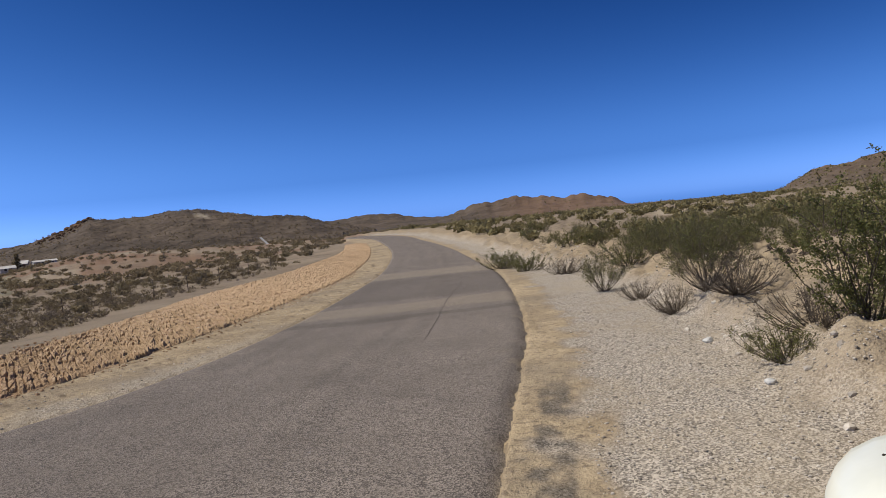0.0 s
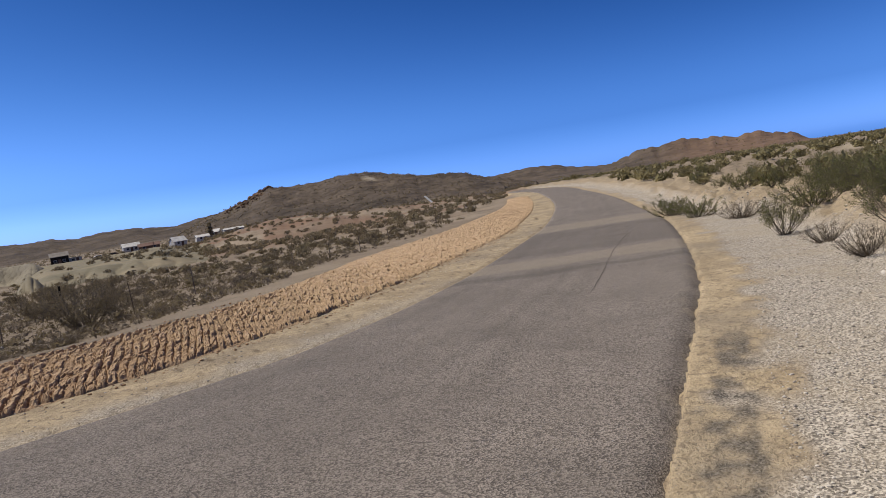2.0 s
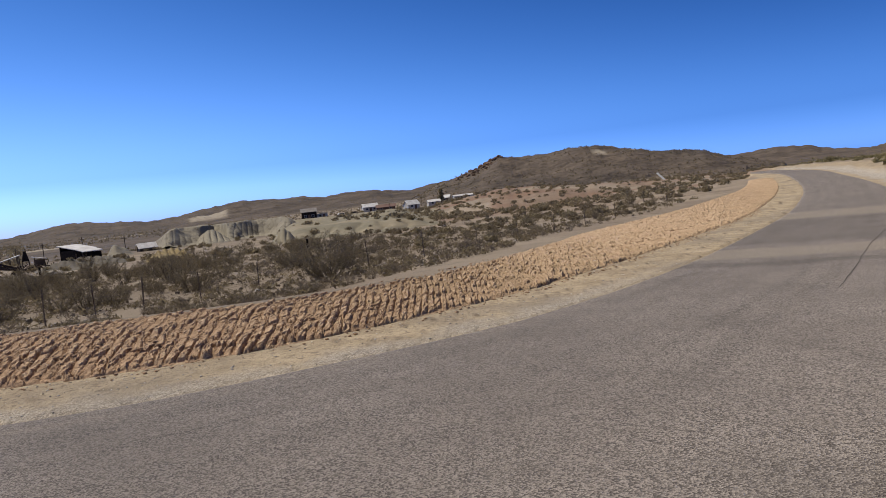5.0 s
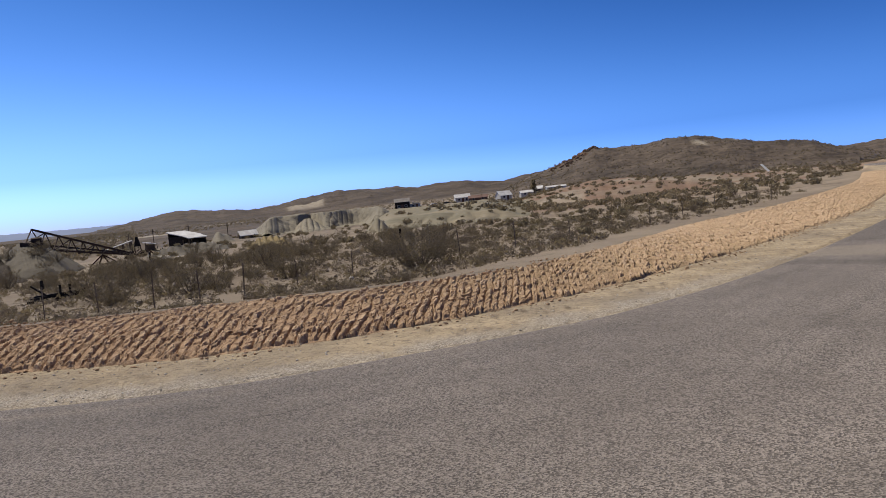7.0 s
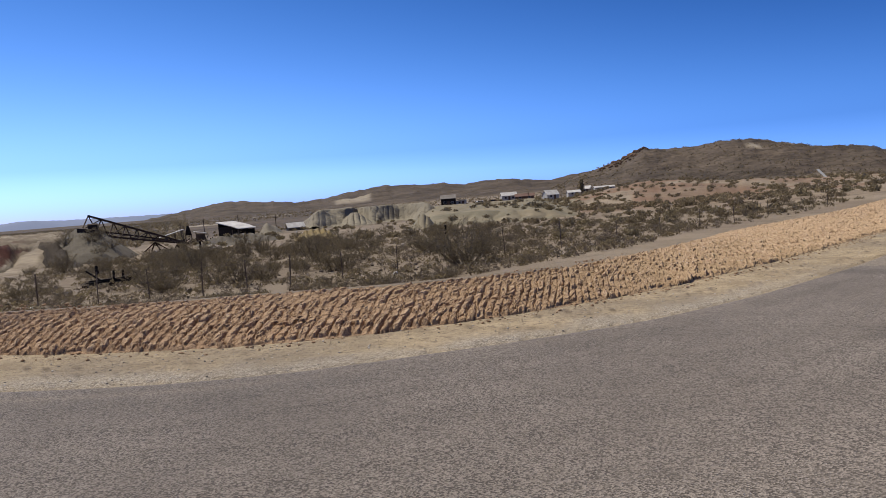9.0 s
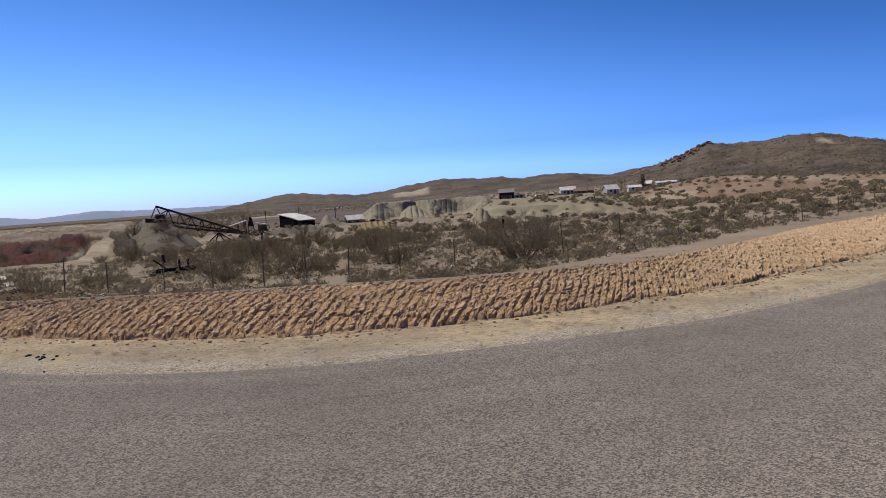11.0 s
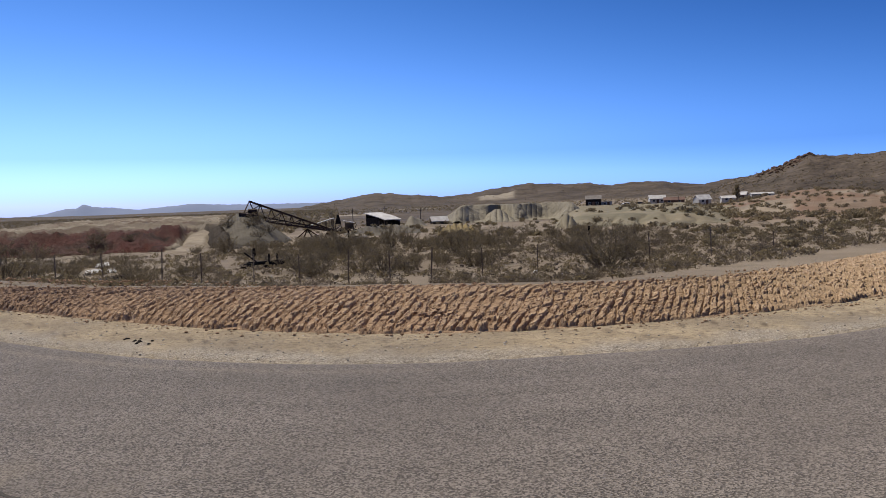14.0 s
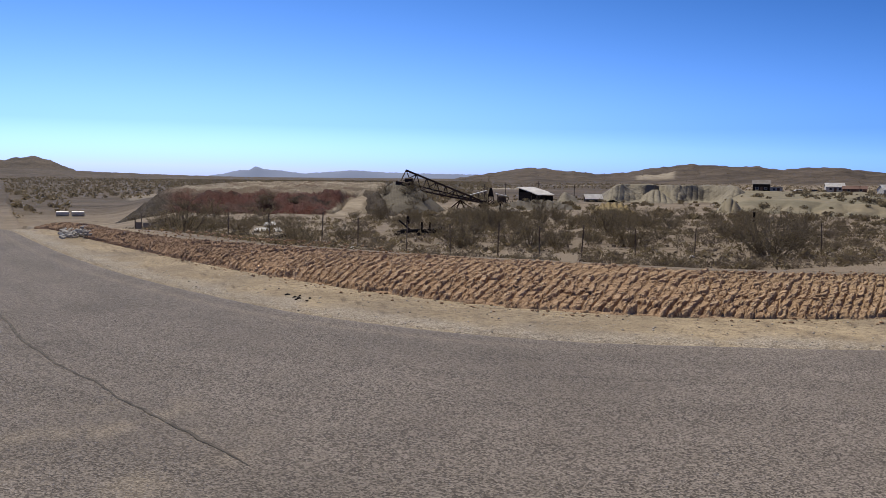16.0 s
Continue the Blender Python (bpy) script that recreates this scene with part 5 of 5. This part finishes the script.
def car(name, h, r, paint, label, turn, ground_z):
    x, y = polar(h, r)
    ob = thing(name, Matrix.Translation((x, y, ground_z)) @ Matrix.Rotation(radians(h + turn), 4, "Z"), label, "car")
    s = Shape()
    prof = [(-2.1, 0.35), (-2.1, 0.8), (-1.2, 0.95), (-0.6, 1.42), (0.9, 1.45), (1.5, 1.0), (2.1, 0.9), (2.1, 0.35)]
    s.add([(a, b, c) for b in (-0.85, 0.85) for a, c in prof], [tuple(range(7, -1, -1)), tuple(range(8, 16))] + [(i, (i + 1) % 8, (i + 1) % 8 + 8, i + 8) for i in range(8)])
    part("body", s, paint, ob)
    part("window", Shape().box(-0.6, -0.87, 1.0, 1.1, -0.855, 1.36), DARKGLASS, ob)
    for a in (-1.35, 1.3):
        for b in (-0.8, 0.8):
            part("wheel", Shape().tube([(a, b - 0.1, 0.33), (a, b + 0.1, 0.33)], 0.33, 0.33, 12), CHARRED, ob)


car("parked_car", 36.7, 270, WHITE, "white car parked by the cabins", 10, -2.6)
car("parked_car", 35.7, 275, BROWNWALL, "dark car parked by the cabins", -15, -2.6)

for h, r, tall in [(54.5, 160, 4.2), (51.85, 165, 3.6), (58.5, 160, 3.6), (56.9, 165, 4.0), (33.0, 300, 5.0), (30.6, 340, 5.5)]:
    x, y = polar(h, r)
    z = ground_at(x, y)
    ob = thing("utility_pole", Matrix.Translation((x, y, z - 0.2)) @ Matrix.Rotation(radians(h + 30), 4, "Z"), "thin dark wooden utility pole on the flat", "pole", "utility poles")
    part("pole", Shape().tube([(0, 0, 0), (0, 0, tall)], 0.09, 0.07, 8), WOOD, ob)
    part("crossarm", Shape().box(-0.45, -0.04, tall - 0.5, 0.45, 0.04, tall - 0.42), WOOD, ob)


# a dark conifer among the cottages
def tree(h, r, tall, ground_z):
    x, y = polar(h, r)
    q = random.Random(77)
    ob = thing("tree", Matrix.Translation((x, y, ground_z)), "dark upright tree beside the cottages", "tree")
    trunk = Shape().tube([(0, 0, -0.2), (0.1, 0, tall * 0.5), (0, 0.1, tall * 0.93)], 0.22, 0.05, 7)
    crown = Shape()
    for i in range(46):
        t = q.uniform(0.15, 0.95)
        a = q.uniform(0, 6.28)
        reach = tall * 0.30 * (1.05 - t) ** 0.6 * q.uniform(0.5, 1)
        base = Vector((0, 0, tall * t * 0.9))
        end = base + Vector((math.cos(a) * reach, math.sin(a) * reach, tall * 0.12))
        trunk.tube([base, end], 0.05, 0.015, 3)
        for k in range(34):
            c = base.lerp(end, q.uniform(0.3, 1.05)) + Vector((q.gauss(0, 0.2), q.gauss(0, 0.2), q.gauss(0, 0.2)))
            d = Vector((q.uniform(-1, 1), q.uniform(-1, 1), q.uniform(-0.4, 1))).normalized() * 0.2
            s = d.orthogonal() * 0.6
            crown.add([c - d, c + s, c + d, c - s], [(0, 1, 2, 3)])
    part("trunk", trunk, WOOD, ob)
    part("crown", crown, LEAF_DULL, ob)


tree(29.1, 318, 6.2, -2.2)

# ---- leavings on the flat ----
R = random.Random(33)
x, y = polar(63.4, 38.5)
pile = thing("timber_pile", stand(x, y, 63.4, 1, 0.0), "charred beams of a collapsed frame lying on the flat", "timbers")
for a, b, w in [((-1.1, 0, 0.12), (1.1, 0.3, 0.22), 0.20), ((-0.9, 0.3, 0.20), (1.0, -0.2, 0.28), 0.18), ((-1.2, -0.2, 0.06), (0.4, -0.4, 0.10), 0.16), ((-1.0, 0.5, 0.75), (-0.2, 0.1, 0.1), 0.07),
                ((0.1, 0.5, 0.1), (1.2, 0.6, 0.35), 0.16), ((0.75, 0.1, 0.1), (1.15, 0.2, 0.42), 0.22)]:
    part("beam", Shape().beam(a, b, w, w), CHARRED, pile)
for x_ in (0.15, 0.55):
    part("stub", Shape().beam((x_, 0.1, 0), (x_ + 0.02, 0.1, 0.68), 0.10, 0.10), CHARRED, pile)
x, y = polar(64.2, 47)
solid("stump", Shape().tube([(0, 0, -0.1), (0.02, 0, 0.3), (-0.06, 0.03, 0.62)], 0.13, 0.08, 7), CHARRED, stand(x, y, 0, 1, 0), "charred stump of a post", "stump")
x, y = polar(57.3, 69)
gate = thing("old_gatepost", stand(x, y, 57.3, 1, 0.0), "dark wooden post with a fallen rail", "post")
part("post", Shape().beam((0, 0, -0.1), (0.03, 0, 0.95), 0.16, 0.16), CHARRED, gate)
part("rail", Shape().beam((0.05, 0, 0.12), (2.0, 0.2, 0.10), 0.12, 0.12), CHARRED, gate)
x, y = polar(39.4, 58)
solid("old_post", Shape().beam((0, 0, -0.1), (0.03, 0, 0.9), 0.16, 0.16), CHARRED, stand(x, y, 40, 1, 0.0), "short dark wooden post", "post")
x, y = polar(74.2, 35)
heap = thing("timber_pile", stand(x, y, 74, 1, 0.0), "dark splintered boards heaped by the fence", "timbers")
for i in range(9):
    a = R.uniform(-1.0, 0.2)
    part("board", Shape().beam((a, R.uniform(-0.3, 0.3), R.uniform(0.03, 0.12)), (a + R.uniform(0.7, 1.3), R.uniform(-0.4, 0.4), R.uniform(0.04, 0.28)), 0.14, 0.05), WOOD if i % 3 == 0 else CHARRED, heap)
for h, r, w in [(75.0, 41.5, 0.40), (73.9, 41.5, 0.28), (74.4, 45.5, 0.36)]:
    x, y = polar(h, r)
    s = Shape().add([(-w, -0.5, 0.05), (w, -0.6, 0.10), (w * 0.9, 0.5, 0.22), (-w * 0.8, 0.6, 0.16), (0, 0, 0.20),
                     (-w, -0.5, 0.02), (w, -0.6, 0.07), (w * 0.9, 0.5, 0.19), (-w * 0.8, 0.6, 0.13), (0, 0, 0.17)],
                    [(0, 1, 4), (1, 2, 4), (2, 3, 4), (3, 0, 4), (6, 5, 9), (7, 6, 9), (8, 7, 9), (5, 8, 9), (0, 5, 6, 1), (1, 6, 7, 2), (2, 7, 8, 3), (3, 8, 5, 0)])
    solid("metal_sheet", s, WHITEWALL, stand(x, y, h, 1, 0.0), "bent white metal sheet lying on the flat", "scrap", "scrap sheets")
x, y = polar(56.5, 73)
ob = solid("concrete_block", Shape().rock((0, 0, 0.25), 0.75, R, 0.5), STONE, stand(x, y, 0, 1, 0.0), "pale broken concrete footing", "rubble")

# a dark hopper, a slanted pale loading deck and junk between the heap and the shed
x, y = polar(58.0, 140)
hopper = thing("ore_hopper", stand(x, y, 58, 1, 0.0), "dark tapering wooden ore hopper on legs", "hopper")
part("bin", Shape().add([(-0.55, -0.5, 1.0), (0.55, -0.5, 1.0), (0.55, 0.5, 1.0), (-0.55, 0.5, 1.0), (-0.2, -0.2, 2.6), (0.2, -0.2, 2.6), (0.2, 0.2, 2.6), (-0.2, 0.2, 2.6)],
                        [(3, 2, 1, 0), (4, 5, 6, 7), (0, 1, 5, 4), (1, 2, 6, 5), (2, 3, 7, 6), (3, 0, 4, 7)]), CHARRED, hopper)
for a in (-0.45, 0.45):
    for b in (-0.4, 0.4):
        part("leg", Shape().beam((a * 1.2, b * 1.2, -0.1), (a, b, 1.05), 0.12, 0.12), WOOD, hopper)
x, y = polar(59.3, 150)
deck_ = thing("loading_deck", stand(x, y, 59.3 + 10, 1, 0.0), "pale slanted loading deck on timber posts", "ramp")
part("deck", Shape().add([(-2.6, -0.7, 0.5), (2.6, -0.7, 1.9), (2.6, 0.7, 1.9), (-2.6, 0.7, 0.5), (-2.6, -0.7, 0.62), (2.6, -0.7, 2.02), (2.6, 0.7, 2.02), (-2.6, 0.7, 0.62)],
                         [(3, 2, 1, 0), (4, 5, 6, 7), (0, 1, 5, 4), (1, 2, 6, 5), (2, 3, 7, 6), (3, 0, 4, 7)]), WHITEWALL, deck_)
for a, z in ((-2.2, 0.6), (-0.6, 1.0), (1.0, 1.45), (2.4, 1.83)):
    for b in (-0.55, 0.55):
        part("post", Shape().beam((a, b, -0.2), (a, b, z), 0.14, 0.14), WOOD, deck_)
R = random.Random(61)
for i in range(9):
    h, r = R.uniform(55.4, 58.6), R.uniform(96, 124)
    x, y = polar(h, r)
    junk = thing("scrap_heap", stand(x, y, R.uniform(0, 360), R.uniform(0.7, 1.2), 0.0), "dark broken timbers and scrap iron lying by the mine shed", "scrap", "mine scrap")
    for k in range(5):
        a = Vector((R.uniform(-0.8, 0.8), R.uniform(-0.6, 0.6), 0.04))
        part("timber", Shape().beam(a, a + Vector((R.uniform(-1.1, 1.1), R.uniform(-0.8, 0.8), R.uniform(0.05, 0.75))), R.uniform(0.08, 0.2), R.uniform(0.06, 0.14)), R.choice((CHARRED, WOOD, RUST)), junk)
# upright grey sheet panels where the strip ends
x, y = polar(82.6, 40)
panels = thing("sheet_screen", stand(x, y, 82.6, 1, 0.0), "row of upright weathered grey sheet panels", "screen")
for i in range(4):
    part("panel", Shape().box(-0.66 + 0.34 * i, -0.01 + 0.02 * (i % 2), 0.0, -0.36 + 0.34 * i, 0.01 + 0.02 * (i % 2), R.uniform(0.72, 0.92)), GREYWALL, panels)
for a in (-0.68, 0.7):
    part("post", Shape().beam((a, 0.04, -0.1), (a, 0.04, 0.95), 0.05, 0.05), WOOD, panels)

# white board leaning out of the shoulder
x, y = polar(12.75, 246)
solid("leaning_board", Shape().beam((0.1, -0.2, -0.3), (-1.7, 1.9, 1.75), 0.62, 0.14), WHITE, stand(x, y, 12.75, 1.3, 0.0), "white board leaning out of the sandy shoulder", "board")
# tanks in the hollow
for h in (88.1, 87.15):
    x, y = polar(h, 150)
    solid("storage_tank", Shape().tube([(-1.0, 0, 0.45), (-0.95, 0, 0.45), (0.95, 0, 0.45), (1.0, 0, 0.45)], 0.45, 0.45, 14), WHITE, Matrix.Translation((x, y, ground_at(x, y))) @ Matrix.Rotation(radians(h + 8), 4, "Z"), "white cylindrical tank lying in the hollow", "tank", "white tanks")

# ---- stones ----
n = Shape()
R = random.Random(41)
for i in range(260):
    h, r = R.uniform(85.6, 88.3), R.uniform(22.3, 25.6)
    x, y = polar(h, r)
    q = R.uniform(0.03, 0.08)
    n.rock((x, y, ground_at(x, y) + q * 0.3 + R.uniform(0, 0.16) * (1 - abs(h - 86.9) / 1.6)), q, R, 0.8, 1)
solid("riprap", n, dull("blue_grey_stone", (0.34, 0.32, 0.29), (0.70, 0.67, 0.61), 5.0, 0.9), Matrix.Identity(4), "heap of blue-grey broken stones at the road's end", "stones", kind="stuff")


m = Nodes("pebbles", 0.85)
PEBBLE = m.done(m.mix(m.geo.outputs["Random Per Island"], (0.30, 0.265, 0.22), (0.86, 0.79, 0.68)))


ROCKS = [Shape().rock((0, 0, 0), 1.0, random.Random(300 + i), 0.7, 1) for i in range(12)]


def loose(name, count, place, lo, hi, material, label, seed, lift=0.0):
    """Strewn stones: turned and scaled copies of a dozen rocks, in one sheet."""
    r = random.Random(seed)
    spots_ = np.array([place(r) for i in range(count)])
    zs = height(spots_[:, 0], spots_[:, 1]) + lift
    verts, faces, k = [], [], 0
    for (x, y), z in zip(spots_, zs):
        q, a, rock = lo + (hi - lo) * r.random() ** 3, r.uniform(0, 6.28), r.choice(ROCKS)
        v = np.array(rock.v) * q
        c, s = math.cos(a), math.sin(a)
        verts.append(np.stack([x + v[:, 0] * c - v[:, 1] * s, y + v[:, 0] * s + v[:, 1] * c, z + v[:, 2] + q * 0.25], 1))
        faces += [tuple(i + k for i in f) for f in rock.f]
        k += len(v)
    me = bpy.data.meshes.new(name)
    me.from_pydata(np.vstack(verts).tolist(), [], faces)
    me.materials.append(material)
    me.update()
    solid(name, me, material, Matrix.Identity(4), label, "stones", kind="stuff")


def along(line, a, b, lo, hi, side):
    """A random place beside a line, between two shares of its length."""
    t = np.gradient(line, axis=0)

    def pick(r):
        q = len(line) * r.uniform(a, b)
        i = int(q)
        p = line[i] + (q - i) * t[i]
        d = t[i] / np.linalg.norm(t[i])
        o = r.uniform(lo, hi) * side
        return float(p[0] - d[1] * o), float(p[1] + d[0] * o)
    return pick


loose("gravel_stones", 12000, along(RIGHT_EDGE, 0.285, 0.36, 0.6, 3.2, -1), 0.004, 0.016, PEBBLE, "pale loose stones over the gravel shoulder", 1)
loose("bank_stones", 700, along(RIGHT_EDGE, 0.28, 0.5, 2.0, 4.6, -1), 0.012, 0.07, PEBBLE, "whitish stones strewn along the sandy bank", 2)
loose("edge_stones", 3200, along(LEFT_EDGE, 0.16, 0.52, 0.0, 1.8, 1), 0.004, 0.017, PEBBLE, "small dark stones on the sandy road edge", 3)
loose("strip_clods", 2600, along(LEFT_EDGE, 0.18, 0.45, 2.6, 6.0, 1), 0.015, 0.045, EARTH, "orange clods lying on the churned strip", 4, 0.13)
loose("foot_clods", 1400, along(LEFT_EDGE, 0.18, 0.47, 1.40, 2.0, 1), 0.008, 0.034, EARTH, "orange crumbs along the foot of the churned strip", 6)
loose("flat_stones", 260, lambda r: polar(r.uniform(30, 70), r.uniform(25, 34)), 0.03, 0.12, DARKSTONE, "dark stones scattered on the flat", 5)

R = random.Random(55)
for (h, r, s), label in [((18.3, 17.6, 0.11), "white stone at the foot of the churned strip"), ((21.7, 15.2, 0.06), "small white stone on the sandy edge"), ((68.3, 29.3, 0.13), "flat white stone at a fence post"),
                         ((43.4, 28.2, 0.10), "white stone at a fence post"), ((-18.6, 9.2, 0.06), "white stone on the sandy bank"), ((-22.5, 6.9, 0.05), "white stone on the gravel")]:
    x, y = polar(h, r)
    solid("white_stone", Shape().rock((0, 0, s * 0.35), s, R, 0.6), WHITE, stand(x, y, 0, 1, 0.0), label, "stone")
x, y = polar(72.9, 10.8)
for i in range(14):
    q = R.uniform(0.01, 0.032)
    a, b = x + R.gauss(0, 0.24), y + R.gauss(0, 0.10)
    solid("tar_lump", Shape().rock((0, 0, q * 0.3), q, R, 0.6, 1), CHARRED, stand(a, b, 0, 1, 0.0), "crumbled black asphalt lump on the sandy edge", "rubble", "tar lumps")


# ---- cracks and patches in the road ----
def ribbon(name, pts, wide, material, label, lift=0.034, seed=3):
    p = spline(pts, 160)
    t = np.gradient(p, axis=0)
    t /= np.linalg.norm(t, axis=1, keepdims=True)
    nrm = np.stack([-t[:, 1], t[:, 0]], 1)
    r = np.random.default_rng(seed)
    j = np.cumsum(r.normal(0, 0.006, (160, 1)), axis=0)
    j = j - np.linspace(0, 1, 160)[:, None] * j[-1]
    w = wide * (0.75 + 0.22 * np.sin(np.arange(160)[:, None] * 0.07 + seed) + 0.12 * np.sin(np.arange(160)[:, None] * 0.9 + seed) + 0.10 * r.random((160, 1))) * np.minimum(1, np.minimum(np.arange(160), np.arange(160)[::-1])[:, None] / 12)
    a, b = p + nrm * (j + w / 2), p + nrm * (j - w / 2)
    x, y = np.stack([a[:, 0], b[:, 0]], 1), np.stack([a[:, 1], b[:, 1]], 1)
    me = grid_mesh(name, x, y, base_height(x, y) + lift, material)
    return tagged(new(name, me), label, "road crack", kind="structure")


SEAM = dull("tar_seam", (0.085, 0.075, 0.066), (0.16, 0.142, 0.123), 9.0, 0.85)
ribbon("road_crack", [(-12.5, -0.75), (-10.8, -0.43), (-9.1, -0.16), (-7.7, 0.13), (-6.6, 0.43), (-5.7, 0.64), (-4.8, 0.90), (-4.2, 1.08)], 0.030, SEAM, "dark sealed crack along the road")
ribbon("road_crack", [polar(-1.2, 30), polar(-1.05, 24), polar(-0.3, 19.3), polar(0.3, 16.5), polar(0.7, 14.8), polar(2.4, 10.7)], 0.02, SEAM, "dark sealed crack along the road")
ribbon("road_crack", [(-5.6, 4.35), (-5.1, 3.95), (-4.5, 3.5), (-4.0, 3.2), (-3.3, 3.1)], 0.003, SEAM, "hairline crack across the road", seed=4)
ribbon("road_crack", [(-1.9, 5.3), (-1.2, 5.25), (-0.8, 5.2), (-0.35, 5.05), (0.05, 4.8)], 0.004, SEAM, "hairline crack across the road", seed=5)

# ---- the white car beside the camera, of which only the front wing shows ----


def front(y):
    return max(0.0, 1 - max(0.0, (y - 1.75) / 1.02) ** 2.6) ** 0.5


body = Shape()
LEN, RND = 40, 24
for i in range(LEN + 1):
    y = -1.75 + 4.5 * (1 - (1 - i / LEN) ** 1.6) if i < LEN else 2.765
    w = 0.88 * max(front(y), 0.03)
    deck = 0.98 - 0.16 * float(smooth(y, 1.2, 2.55)) - 0.30 * float(smooth(y, 2.45, 2.77))
    for j in range(RND):
        a = 6.2832 * j / RND
        ca, sa_ = math.cos(a), math.sin(a)
        sq = lambda v: math.copysign(abs(v) ** 0.45, v)
        body.v.append((w * sq(ca), y, 0.30 + (deck - 0.30) * (0.5 + 0.5 * sq(sa_)) - 0.05 * abs(ca) ** 3 * (sa_ > 0)))
for i in range(LEN):
    for j in range(RND):
        a, b = i * RND + j, i * RND + (j + 1) % RND
        body.f.append((a, a + RND, b + RND, b))
body.f.append(tuple(range(RND)))
body.f.append(tuple(range(LEN * RND + RND - 1, LEN * RND - 1, -1)))
PAINT = Nodes("white_car_paint", 0.25)
PAINT.b.inputs["Specular IOR Level"].default_value = 0.5
PAINT = PAINT.done(PAINT.mix(PAINT.step(PAINT.noise(3.0), 0.4, 0.7), (0.84, 0.86, 0.74), (0.80, 0.82, 0.70)), lift=1.25)
auto = thing("parked_car", Matrix.Translation((2.02, 0.33, -0.085)), "white car parked on the gravel with dirt specks", "car")
part("body", body, PAINT, auto, soft=True)
cab = Shape()
for y, w, z in [(1.05, 0.80, 0.93), (0.45, 0.68, 1.30), (-0.9, 0.66, 1.34), (-1.6, 0.78, 0.95)]:
    cab.v += [(-w, y, z if z > 1 else 0.9), (w, y, z if z > 1 else 0.9)]
for i in range(0, 6, 2):
    cab.f.append((i, i + 1, i + 3, i + 2))
cab.add([(-0.80, 1.05, 0.9), (-0.68, 0.45, 1.30), (-0.66, -0.9, 1.34), (-0.78, -1.6, 0.9)], [(0, 1, 2, 3)])
cab.add([(0.80, 1.05, 0.9), (0.68, 0.45, 1.30), (0.66, -0.9, 1.34), (0.78, -1.6, 0.9)], [(3, 2, 1, 0)])
part("cabin", cab, DARKGLASS, auto)
for y in (1.75, -1.05):
    for x in (-0.74, 0.74):
        part("wheel", Shape().tube([(x - 0.1, y, 0.31), (x + 0.1, y, 0.31)], 0.31, 0.31, 20), CHARRED, auto)
SPECK = dull("dirt_speck", (0.03, 0.028, 0.022), (0.07, 0.06, 0.045), 30.0)
for x, y, z, q in [(-0.52, 2.30, 0.821, 0.007), (-0.60, 2.22, 0.822, 0.008), (-0.45, 2.12, 0.854, 0.007), (-0.66, 2.05, 0.838, 0.007), (-0.35, 2.25, 0.838, 0.006)]:
    part("dirt_fleck", Shape().rock((x, y, z), q, R, 0.4, 1), SPECK, auto)
